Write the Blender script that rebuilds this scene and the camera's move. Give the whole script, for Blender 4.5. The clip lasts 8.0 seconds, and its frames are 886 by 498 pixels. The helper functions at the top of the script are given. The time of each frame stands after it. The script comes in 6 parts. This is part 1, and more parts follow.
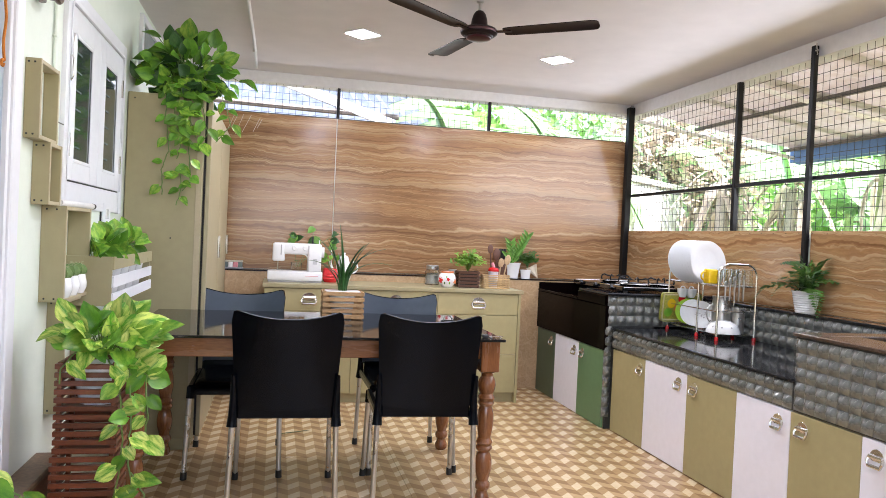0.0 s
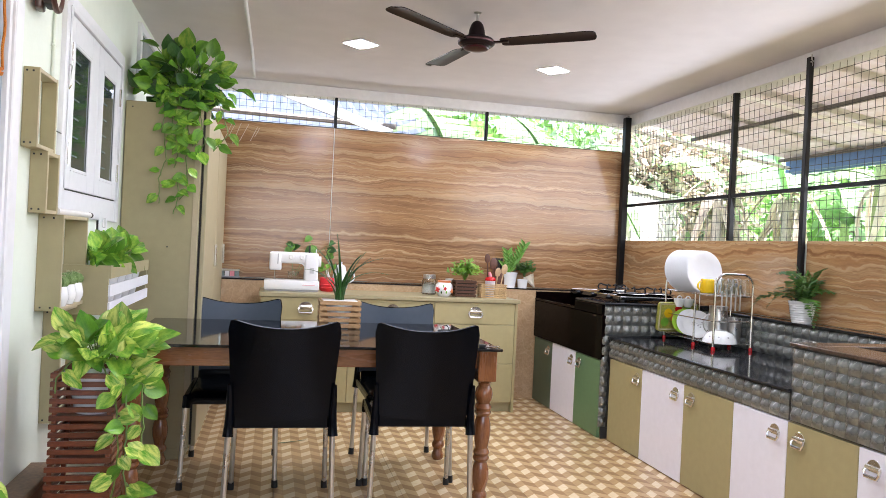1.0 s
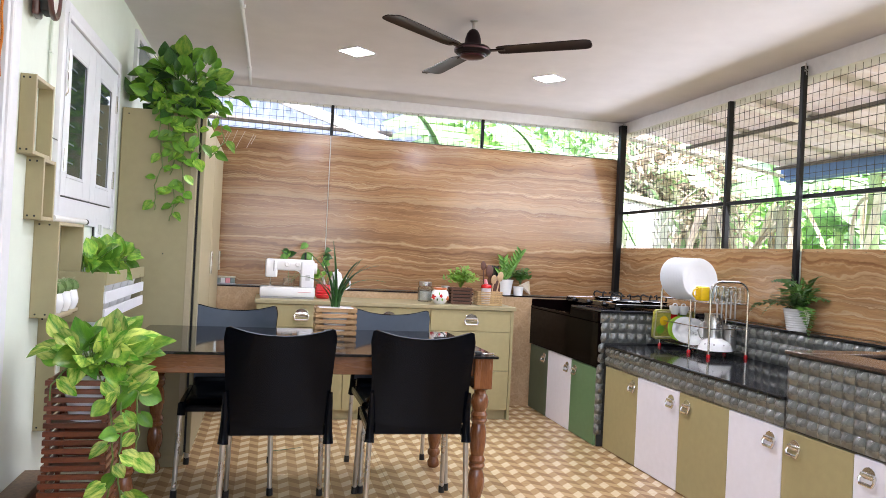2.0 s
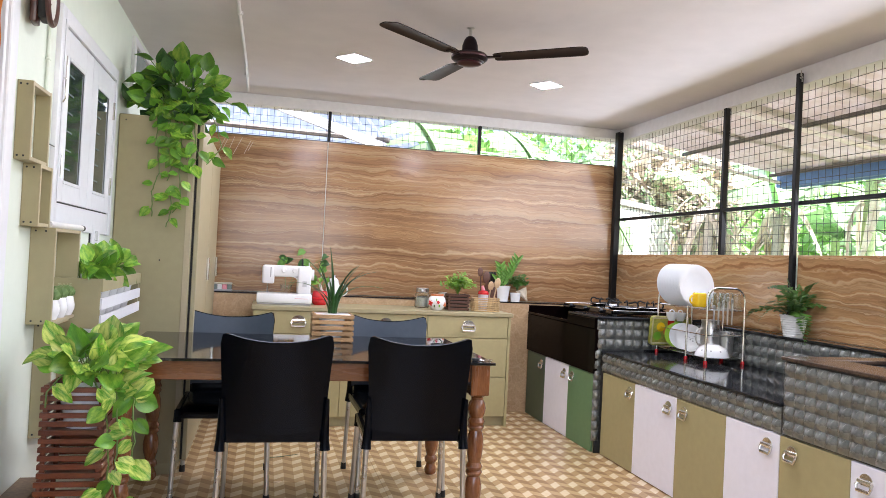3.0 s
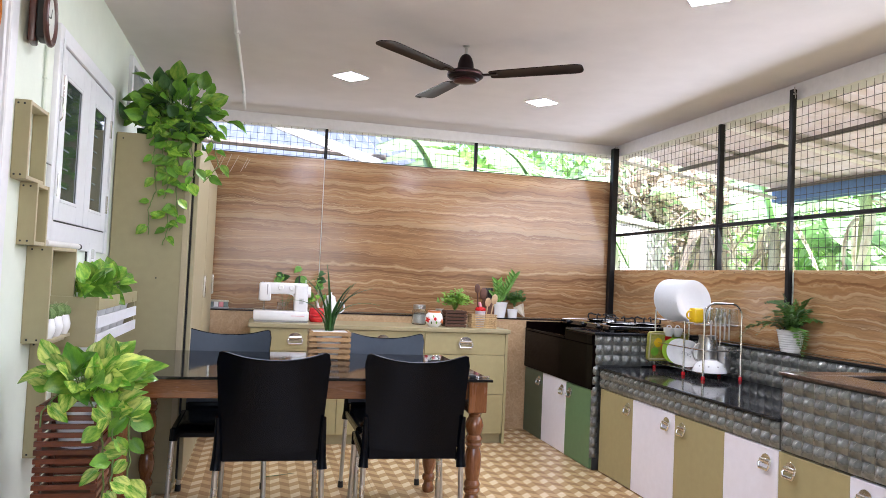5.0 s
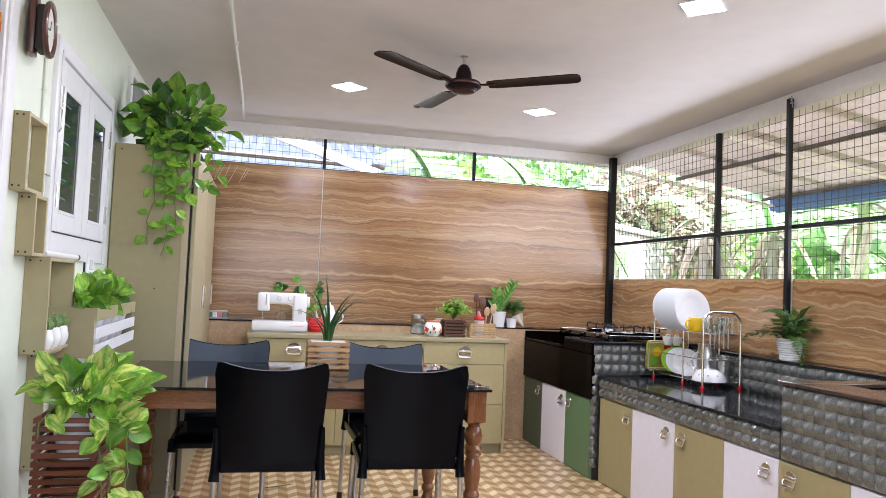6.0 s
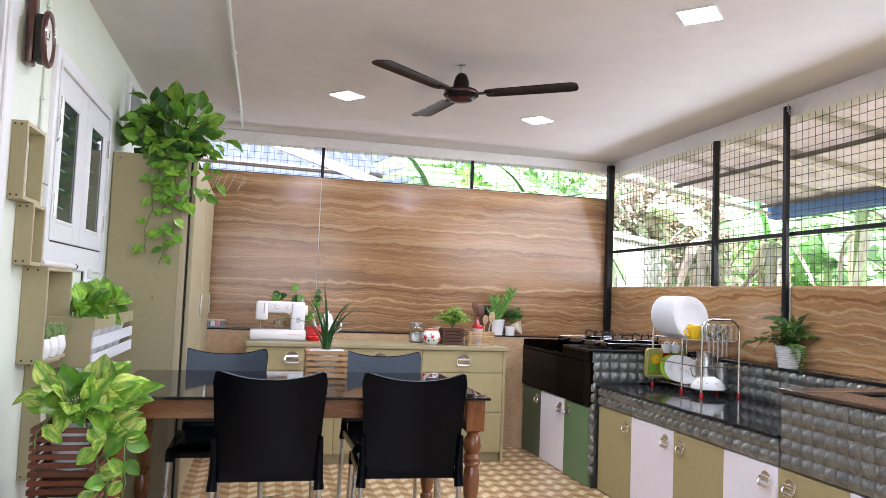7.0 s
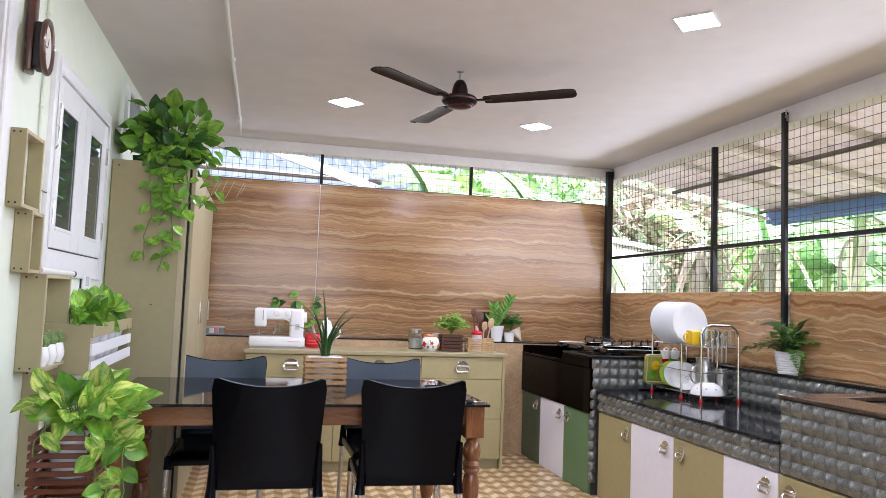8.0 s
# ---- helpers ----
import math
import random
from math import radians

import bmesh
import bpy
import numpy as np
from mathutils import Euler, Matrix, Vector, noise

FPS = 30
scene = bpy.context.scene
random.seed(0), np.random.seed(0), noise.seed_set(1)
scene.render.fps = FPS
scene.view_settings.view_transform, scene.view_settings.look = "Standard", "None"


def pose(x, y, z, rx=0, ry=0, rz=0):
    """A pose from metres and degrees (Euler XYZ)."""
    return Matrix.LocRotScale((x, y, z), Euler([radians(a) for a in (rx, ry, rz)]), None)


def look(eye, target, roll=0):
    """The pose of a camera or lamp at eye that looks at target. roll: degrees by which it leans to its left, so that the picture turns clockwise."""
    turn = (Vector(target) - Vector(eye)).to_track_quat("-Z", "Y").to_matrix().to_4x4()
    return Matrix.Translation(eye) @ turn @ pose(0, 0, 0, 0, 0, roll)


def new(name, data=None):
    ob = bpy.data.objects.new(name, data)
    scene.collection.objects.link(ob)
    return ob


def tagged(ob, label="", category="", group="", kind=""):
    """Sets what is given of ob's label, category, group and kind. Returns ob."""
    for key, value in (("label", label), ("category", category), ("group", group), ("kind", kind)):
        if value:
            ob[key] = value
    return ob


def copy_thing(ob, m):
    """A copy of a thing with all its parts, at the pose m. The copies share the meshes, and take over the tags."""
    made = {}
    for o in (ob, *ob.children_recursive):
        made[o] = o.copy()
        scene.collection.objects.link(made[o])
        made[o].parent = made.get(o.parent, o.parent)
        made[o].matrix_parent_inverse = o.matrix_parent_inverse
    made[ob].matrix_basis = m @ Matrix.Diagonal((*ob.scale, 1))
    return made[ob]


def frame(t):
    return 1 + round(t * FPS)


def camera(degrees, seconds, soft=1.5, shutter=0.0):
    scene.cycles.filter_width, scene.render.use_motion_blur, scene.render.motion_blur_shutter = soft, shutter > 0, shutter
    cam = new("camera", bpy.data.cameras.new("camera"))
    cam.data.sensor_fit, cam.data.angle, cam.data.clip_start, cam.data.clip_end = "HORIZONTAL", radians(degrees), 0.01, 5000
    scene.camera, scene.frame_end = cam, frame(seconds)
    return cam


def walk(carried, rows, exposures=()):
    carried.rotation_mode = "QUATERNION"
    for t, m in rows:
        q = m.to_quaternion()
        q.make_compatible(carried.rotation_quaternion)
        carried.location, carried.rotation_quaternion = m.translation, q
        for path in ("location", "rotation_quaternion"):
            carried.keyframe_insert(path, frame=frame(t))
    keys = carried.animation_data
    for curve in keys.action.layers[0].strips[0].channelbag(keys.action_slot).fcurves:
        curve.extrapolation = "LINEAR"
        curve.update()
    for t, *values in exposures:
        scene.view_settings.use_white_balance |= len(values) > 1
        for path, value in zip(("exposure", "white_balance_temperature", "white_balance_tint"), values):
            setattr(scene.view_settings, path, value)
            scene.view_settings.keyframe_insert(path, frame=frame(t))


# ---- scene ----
cam = camera(62.7, 8.0, soft=0.6)
PATH = [(0, 0.004, 0.007, 1.188, 89.163, -2.656, -12.921), (0.5, 0.003, 0.007, 1.188, 89.566, -2.725, -13.041), (1, 0.001, 0.006, 1.189, 89.895, -2.772, -13.188),
        (1.5, 0, 0.004, 1.189, 90.209, -2.817, -13.357), (3, 0, 0.001, 1.19, 90.981, -2.857, -13.731), (3.5, 0, 0.001, 1.19, 91.266, -2.818, -13.81),
        (4, 0, 0, 1.19, 91.551, -2.765, -13.861), (4.5, 0, -0.001, 1.191, 91.896, -2.682, -13.919), (6, 0.002, -0.004, 1.193, 93.016, -2.415, -14.035),
        (6.5, 0.002, -0.004, 1.193, 93.362, -2.337, -14.109), (7, 0.002, -0.004, 1.194, 93.65, -2.265, -14.166), (7.5, 0.003, -0.004, 1.195, 93.889, -2.171, -14.199),
        (8, 0.003, -0.004, 1.195, 94.142, -2.131, -14.225)]
walk(cam, [(t, pose(*row)) for t, *row in PATH], [(0, 2.37, 6150, 17), (8, 2.22, 6000, 19)])

# ---------- light ----------
SUN_EL, SUN_ROT = 58, 140
world = bpy.data.worlds.new("world")
scene.world = world
world.use_nodes = True
wn = world.node_tree.nodes
sky = wn.new("ShaderNodeTexSky")
sky.sky_type, sky.sun_disc = "NISHITA", False
sky.sun_elevation, sky.sun_rotation = radians(SUN_EL), radians(SUN_ROT)
sky.air_density, sky.dust_density = 1.0, 3.0
world.node_tree.links.new(sky.outputs[0], wn["Background"].inputs[0])
wn["Background"].inputs[1].default_value = 0.15


def lamp(name, kind, m, energy, color=(1, 1, 1), size=(1, 1), angle=0.5):
    d = bpy.data.lights.new(name, kind)
    d.energy, d.color = energy, color
    if kind == "AREA":
        d.shape, d.size, d.size_y = "RECTANGLE", size[0], size[1]
    if kind == "SUN":
        d.angle = radians(angle)
    ob = new(name, d)
    ob.matrix_world = m
    return ob


el, az = radians(SUN_EL), radians(SUN_ROT)
sun_dir = Vector((math.sin(az) * math.cos(el), math.cos(az) * math.cos(el), math.sin(el)))
lamp("sun", "SUN", look(sun_dir * 30, (0, 0, 0)), 5.0, (1.0, 0.95, 0.87), angle=1.0)
# daylight that comes in through the mesh of the long opening and of the strip over the panelled wall
lamp("daylight_side", "AREA", look((2.85, 3.1, 1.80), (1.3, 3.1, 1.22)), 9.5, (0.88, 0.94, 1.0), (4.8, 0.9))
lamp("daylight_strip", "AREA", look((1.2, 5.66, 2.2), (1.2, 4.2, 0.9)), 1.6, (0.9, 0.97, 1.0), (3.2, 0.2))
# fill lamp added in an unseen opening behind the camera
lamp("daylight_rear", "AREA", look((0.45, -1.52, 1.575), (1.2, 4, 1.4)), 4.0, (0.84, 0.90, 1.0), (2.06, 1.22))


# ---------- materials ----------
def mat(name, c=(0.5, 0.5, 0.5), rough=0.5, metal=0.0, vary=0.12, scale=8.0, bump=0.0, bscale=60.0, c2=None, stretch=(1, 1, 1), spec=0.5, coat=0.0, rnd=0.0, trans=0.0, edge=0.18, fine=0.6):
    """Principled paint with two scales of variation, optional bump, coat and change from object to object."""
    m = bpy.data.materials.new(name)
    m.use_nodes = True
    nt = m.node_tree
    n, l = nt.nodes, nt.links
    b = n["Principled BSDF"]
    co = n.new("ShaderNodeTexCoord")
    mp = n.new("ShaderNodeMapping")
    mp.inputs["Scale"].default_value = stretch
    l.new(co.outputs["Object"], mp.inputs[0])
    n1, n2 = n.new("ShaderNodeTexNoise"), n.new("ShaderNodeTexNoise")
    for q, s in ((n1, scale), (n2, scale * 9)):
        q.inputs["Scale"].default_value = s
        q.inputs["Detail"].default_value = 5
        l.new(mp.outputs[0], q.inputs[0])
    add = n.new("ShaderNodeMath")
    add.operation = "MULTIPLY_ADD"
    add.inputs[1].default_value = fine
    l.new(n2.outputs[0], add.inputs[0])
    mul = n.new("ShaderNodeMath")
    mul.operation = "MULTIPLY"
    mul.inputs[1].default_value = 1 - fine
    l.new(n1.outputs[0], mul.inputs[0])
    l.new(mul.outputs[0], add.inputs[2])
    ramp = n.new("ShaderNodeValToRGB")
    k = c2 or tuple(v * (1 - vary * 2) for v in c)
    ramp.color_ramp.elements[0].position, ramp.color_ramp.elements[1].position = 0.5 - edge, 0.5 + edge
    ramp.color_ramp.elements[0].color, ramp.color_ramp.elements[1].color = (*k, 1), (*c, 1)
    l.new(add.outputs[0], ramp.inputs[0])
    out = ramp.outputs[0]
    if rnd:
        oi = n.new("ShaderNodeObjectInfo")
        hs = n.new("ShaderNodeHueSaturation")
        mr = n.new("ShaderNodeMapRange")
        mr.inputs[3].default_value, mr.inputs[4].default_value = 1 - rnd, 1 + rnd
        l.new(oi.outputs["Random"], mr.inputs[0])
        l.new(mr.outputs[0], hs.inputs["Value"])
        l.new(out, hs.inputs["Color"])
        out = hs.outputs[0]
    l.new(out, b.inputs["Base Color"])
    rr = n.new("ShaderNodeMapRange")
    rr.inputs[3].default_value, rr.inputs[4].default_value = max(0.02, rough - 0.06), min(1, rough + 0.08)
    l.new(n1.outputs[0], rr.inputs[0])
    l.new(rr.outputs[0], b.inputs["Roughness"])
    b.inputs["Metallic"].default_value = metal
    b.inputs["Specular IOR Level"].default_value = spec
    b.inputs["Coat Weight"].default_value = coat
    b.inputs["Coat Roughness"].default_value = 0.08
    if bump:
        bt = n.new("ShaderNodeTexNoise")
        bt.inputs["Scale"].default_value = bscale
        bt.inputs["Detail"].default_value = 6
        l.new(mp.outputs[0], bt.inputs[0])
        bp = n.new("ShaderNodeBump")
        bp.inputs["Strength"].default_value = bump
        bp.inputs["Distance"].default_value = 0.01
        l.new(bt.outputs[0], bp.inputs["Height"])
        l.new(bp.outputs[0], b.inputs["Normal"])
    if trans:
        tr = n.new("ShaderNodeBsdfTranslucent")
        l.new(out, tr.inputs[0])
        mx = n.new("ShaderNodeMixShader")
        mx.inputs[0].default_value = trans
        l.new(b.outputs[0], mx.inputs[1])
        l.new(tr.outputs[0], mx.inputs[2])
        l.new(mx.outputs[0], n["Material Output"].inputs[0])
    return m


def glow(name, c, s):
    m = bpy.data.materials.new(name)
    m.use_nodes = True
    b = m.node_tree.nodes["Principled BSDF"]
    b.inputs["Base Color"].default_value = (0.9, 0.9, 0.9, 1)
    b.inputs["Emission Color"].default_value, b.inputs["Emission Strength"].default_value = (*c, 1), s
    return m


def glass(name, tint=(0.95, 0.97, 0.96), rough=0.02):
    m = bpy.data.materials.new(name)
    m.use_nodes = True
    b = m.node_tree.nodes["Principled BSDF"]
    b.inputs["Base Color"].default_value = (*tint, 1)
    b.inputs["Transmission Weight"].default_value = 1
    b.inputs["Roughness"].default_value = rough
    b.inputs["IOR"].default_value = 1.45
    return m


def banded(name, stops, period, wob, rough, axis="Z", vein=True):
    """Polished travertine: wavy layers of brown and cream that lie along one axis."""
    m = bpy.data.materials.new(name)
    m.use_nodes = True
    nt = m.node_tree
    n, l = nt.nodes, nt.links
    b = n["Principled BSDF"]
    co = n.new("ShaderNodeTexCoord")
    slow, warp = n.new("ShaderNodeTexNoise"), n.new("ShaderNodeTexNoise")
    mp = n.new("ShaderNodeMapping")
    mp.inputs["Scale"].default_value = (1.1, 1.1, 3.2)
    l.new(co.outputs["Object"], mp.inputs[0])
    l.new(mp.outputs[0], slow.inputs[0])
    slow.inputs["Scale"].default_value, slow.inputs["Detail"].default_value = 1.6, 5
    mp2 = n.new("ShaderNodeMapping")
    mp2.inputs["Scale"].default_value = (5.5, 5.5, 9)
    l.new(co.outputs["Object"], mp2.inputs[0])
    l.new(mp2.outputs[0], warp.inputs[0])
    warp.inputs["Scale"].default_value, warp.inputs["Detail"].default_value = 1.3, 3
    sep = n.new("ShaderNodeSeparateXYZ")
    l.new(co.outputs["Object"], sep.inputs[0])

    def math_node(op, a, bb):
        q = n.new("ShaderNodeMath")
        q.operation = op
        for i, v in enumerate((a, bb)):
            if isinstance(v, (int, float)):
                q.inputs[i].default_value = v
            else:
                l.new(v, q.inputs[i])
        return q.outputs[0]
    h = math_node("ADD", math_node("MULTIPLY", sep.outputs[2], 1 / period), math_node("MULTIPLY", slow.outputs[0], wob))
    h = math_node("ADD", h, math_node("MULTIPLY", warp.outputs[0], wob * 0.36))
    lay = n.new("ShaderNodeTexNoise")
    lay.noise_dimensions = "1D"
    l.new(h, lay.inputs["W"])
    lay.inputs["Scale"].default_value, lay.inputs["Detail"].default_value, lay.inputs["Roughness"].default_value = 1.0, 5, 0.6
    thin = n.new("ShaderNodeTexNoise")
    thin.noise_dimensions = "1D"
    l.new(h, thin.inputs["W"])
    thin.inputs["Scale"].default_value, thin.inputs["Detail"].default_value = 0.55, 3
    veins = n.new("ShaderNodeValToRGB")
    ve = veins.color_ramp.elements
    ve[0].position, ve[0].color = 0.485, (0, 0, 0, 1)
    ve[1].position, ve[1].color = 0.53, (0, 0, 0, 1)
    vq = ve.new(0.508)
    vq.color = (0.42, 0.42, 0.42, 1)
    l.new(thin.outputs[0], veins.inputs[0])
    ramp = n.new("ShaderNodeValToRGB")
    e = ramp.color_ramp.elements
    e[0].position, e[0].color = stops[0][0], (*stops[0][1], 1)
    e[1].position, e[1].color = stops[-1][0], (*stops[-1][1], 1)
    for p, c in stops[1:-1]:
        q = e.new(p)
        q.color = (*c, 1)
    l.new(lay.outputs[0], ramp.inputs[0])
    grain = n.new("ShaderNodeTexNoise")
    grain.inputs["Scale"].default_value, grain.inputs["Detail"].default_value = 5, 7
    mp4 = n.new("ShaderNodeMapping")
    mp4.inputs["Scale"].default_value = (1.2, 1.2, 16)
    l.new(co.outputs["Object"], mp4.inputs[0])
    tilt = n.new("ShaderNodeVectorMath")
    tilt.operation = "ADD"
    l.new(mp4.outputs[0], tilt.inputs[0])
    l.new(slow.outputs["Color"], tilt.inputs[1])
    l.new(tilt.outputs[0], grain.inputs[0])
    mix = n.new("ShaderNodeMix")
    mix.data_type, mix.blend_type = "RGBA", "MULTIPLY"
    mix.inputs["Factor"].default_value = 0.42
    l.new(ramp.outputs[0], mix.inputs["A"])
    gr = n.new("ShaderNodeValToRGB")
    gr.color_ramp.elements[0].position, gr.color_ramp.elements[0].color = 0.35, (0.55, 0.5, 0.48, 1)
    gr.color_ramp.elements[1].position, gr.color_ramp.elements[1].color = 0.6, (1, 1, 1, 1)
    l.new(grain.outputs[0], gr.inputs[0])
    l.new(gr.outputs[0], mix.inputs["B"])
    vm = n.new("ShaderNodeMix")
    vm.data_type = "RGBA"
    l.new(veins.outputs[0], vm.inputs["Factor"])
    wide = n.new("ShaderNodeTexNoise")
    wide.inputs["Scale"].default_value, wide.inputs["Detail"].default_value = 1.0, 3
    mp3 = n.new("ShaderNodeMapping")
    mp3.inputs["Scale"].default_value = (0.9, 0.9, 6.5)
    l.new(co.outputs["Object"], mp3.inputs[0])
    l.new(mp3.outputs[0], wide.inputs[0])
    wr_ = n.new("ShaderNodeValToRGB")
    wr_.color_ramp.elements[0].position, wr_.color_ramp.elements[0].color = 0.36, (0.66, 0.62, 0.58, 1)
    wr_.color_ramp.elements[1].position, wr_.color_ramp.elements[1].color = 0.6, (1, 1, 1, 1)
    l.new(wide.outputs[0], wr_.inputs[0])
    mw = n.new("ShaderNodeMix")
    mw.data_type, mw.blend_type = "RGBA", "MULTIPLY"
    mw.inputs["Factor"].default_value = 0.9
    l.new(mix.outputs["Result"], mw.inputs["A"])
    l.new(wr_.outputs[0], mw.inputs["B"])
    l.new(mw.outputs["Result"], vm.inputs["A"])
    vm.inputs["B"].default_value = (*stops[-1][1], 1)
    l.new(vm.outputs["Result"], b.inputs["Base Color"])
    b.inputs["Roughness"].default_value = rough
    b.inputs["Coat Weight"].default_value, b.inputs["Coat Roughness"].default_value = 0.3, 0.15
    return m


WALL = mat("cream_green_wall_paint", (0.765, 0.825, 0.735), 0.6, vary=0.03, scale=1.5, bump=0.05, bscale=90)
CEIL = mat("ceiling_paint", (0.735, 0.69, 0.70), 0.7, vary=0.04, scale=0.8, bump=0.06, bscale=40)
WHITE = mat("white_gloss_paint", (0.80, 0.81, 0.85), 0.35, vary=0.03, scale=4)
BEAM = mat("white_beam_paint", (0.80, 0.79, 0.82), 0.55, vary=0.05, scale=3, bump=0.05)
MARBLE = banded("travertine_panel", [(0.22, (0.15, 0.064, 0.025)), (0.37, (0.285, 0.145, 0.06)), (0.46, (0.385, 0.215, 0.097)), (0.52, (0.275, 0.138, 0.058)), (0.62, (0.42, 0.247, 0.117)), (0.82, (0.60, 0.435, 0.25))], 0.05, 2.9, 0.2)
MARBLE_W = banded("travertine_panel_warm", [(0.22, (0.18, 0.082, 0.030)), (0.38, (0.38, 0.20, 0.083)), (0.48, (0.47, 0.28, 0.130)), (0.54, (0.36, 0.205, 0.095)), (0.64, (0.47, 0.31, 0.165)), (0.80, (0.63, 0.48, 0.29))], 0.06, 2.7, 0.2)
OLIVE = mat("olive_laminate", (0.40, 0.345, 0.175), 0.42, vary=0.05, scale=3, bump=0.02)
OLIVE_D = mat("olive_powder_paint", (0.37, 0.325, 0.18), 0.45, vary=0.05, scale=2.5, bump=0.03, bscale=120)
OLIVE_T = mat("olive_top", (0.36, 0.31, 0.175), 0.4, vary=0.06, scale=4)
LILAC = mat("white_laminate", (0.86, 0.845, 0.94), 0.4, vary=0.03, scale=3)
GREEN = mat("green_laminate", (0.13, 0.24, 0.115), 0.42, vary=0.06, scale=3)
GREEN_D = mat("dark_green_laminate", (0.085, 0.125, 0.075), 0.42, vary=0.06, scale=3)
IRON = mat("black_iron_paint", (0.007, 0.007, 0.008), 0.42, vary=0.2, scale=14, bump=0.08, spec=0.25)
WIRE = mat("mesh_wire", (0.05, 0.05, 0.05), 0.6, metal=0.0, vary=0.2)
GRANITE = mat("black_granite", (0.008, 0.008, 0.010), 0.07, vary=0.3, scale=40, c2=(0.016, 0.016, 0.019), spec=0.24)
APRON = mat("black_glazed_apron", (0.004, 0.002, 0.002), 0.07, vary=0.2, scale=5, spec=0.045)
GRANITE_B = mat("brown_granite", (0.11, 0.07, 0.048), 0.16, vary=0.3, scale=30, c2=(0.035, 0.024, 0.019))
PILLOW = mat("embossed_grey_tile", (0.215, 0.225, 0.21), 0.27, metal=0.3, vary=0.25, scale=10, rnd=0.16, coat=0.6)
TANGROUT = mat("tan_floor_grout", (0.20, 0.13, 0.07), 0.8, vary=0.1)
GROUT = mat("dark_grout", (0.035, 0.035, 0.033), 0.8, vary=0.1)
CHROME = mat("chrome", (0.72, 0.71, 0.69), 0.16, metal=1.0, vary=0.04)
STEEL = mat("brushed_steel", (0.62, 0.61, 0.59), 0.28, metal=1.0, vary=0.06)
PLASTIC = mat("black_moulded_plastic", (0.0016, 0.0026, 0.005), 0.2, vary=0.15, scale=6, bump=0.015, bscale=300, spec=0.14, c2=(0.001, 0.0018, 0.0036))
# slate tone that puts the chair fronts' reflection into the colour
CHAIR_SHEEN = mat("slate_chair_sheen", (0.055, 0.075, 0.105), 0.35, vary=0.06, scale=4, bump=0.015, bscale=300, spec=0.35)
RUBBER = mat("black_rubber", (0.015, 0.015, 0.015), 0.6, vary=0.1)
TEAK = mat("teak_varnish", (0.27, 0.105, 0.035), 0.25, vary=0.3, scale=3, stretch=(8, 8, 1), coat=0.5, c2=(0.15, 0.05, 0.017))
TEAK_H = mat("teak_varnish_rail", (0.27, 0.105, 0.035), 0.25, vary=0.3, scale=3, stretch=(1, 8, 8), coat=0.5, c2=(0.15, 0.05, 0.017))
BLACKGLASS = mat("black_table_glass", (0.008, 0.008, 0.009), 0.03, vary=0.1, spec=0.6)
FANBROWN = mat("brown_fan_enamel", (0.016, 0.009, 0.010), 0.4, vary=0.12, scale=8, spec=0.13)
LED = glow("led_diffuser", (0.97, 0.98, 1.0), 49)
PVC = mat("white_pvc", (0.78, 0.77, 0.76), 0.4, vary=0.04)


def breccia():
    m = mat("beige_marble_tile", (0.52, 0.365, 0.215), 0.22, vary=0.2, scale=7, c2=(0.37, 0.245, 0.135))
    nt = m.node_tree
    n, l = nt.nodes, nt.links
    b = n["Principled BSDF"]
    src = b.inputs["Base Color"].links[0].from_socket
    co = n.new("ShaderNodeTexCoord")
    ns = n.new("ShaderNodeTexNoise")
    ns.inputs["Scale"].default_value = 5
    l.new(co.outputs["Object"], ns.inputs[0])
    vm = n.new("ShaderNodeMix")
    vm.data_type = "VECTOR"
    vm.inputs["Factor"].default_value = 0.25
    l.new(co.outputs["Object"], vm.inputs["A"])
    l.new(ns.outputs["Color"], vm.inputs["B"])
    v = n.new("ShaderNodeTexVoronoi")
    v.feature = "DISTANCE_TO_EDGE"
    v.inputs["Scale"].default_value = 14
    l.new(vm.outputs["Result"], v.inputs["Vector"])
    r = n.new("ShaderNodeValToRGB")
    r.color_ramp.elements[0].position, r.color_ramp.elements[0].color = 0.0, (0.4, 0.4, 0.4, 1)
    r.color_ramp.elements[1].position, r.color_ramp.elements[1].color = 0.045, (0, 0, 0, 1)
    l.new(v.outputs["Distance"], r.inputs[0])
    mx = n.new("ShaderNodeMix")
    mx.data_type = "RGBA"
    l.new(r.outputs[0], mx.inputs["Factor"])
    l.new(src, mx.inputs["A"])
    mx.inputs["B"].default_value = (0.60, 0.45, 0.30, 1)
    l.new(mx.outputs["Result"], b.inputs["Base Color"])
    return m


BRECCIA = breccia()


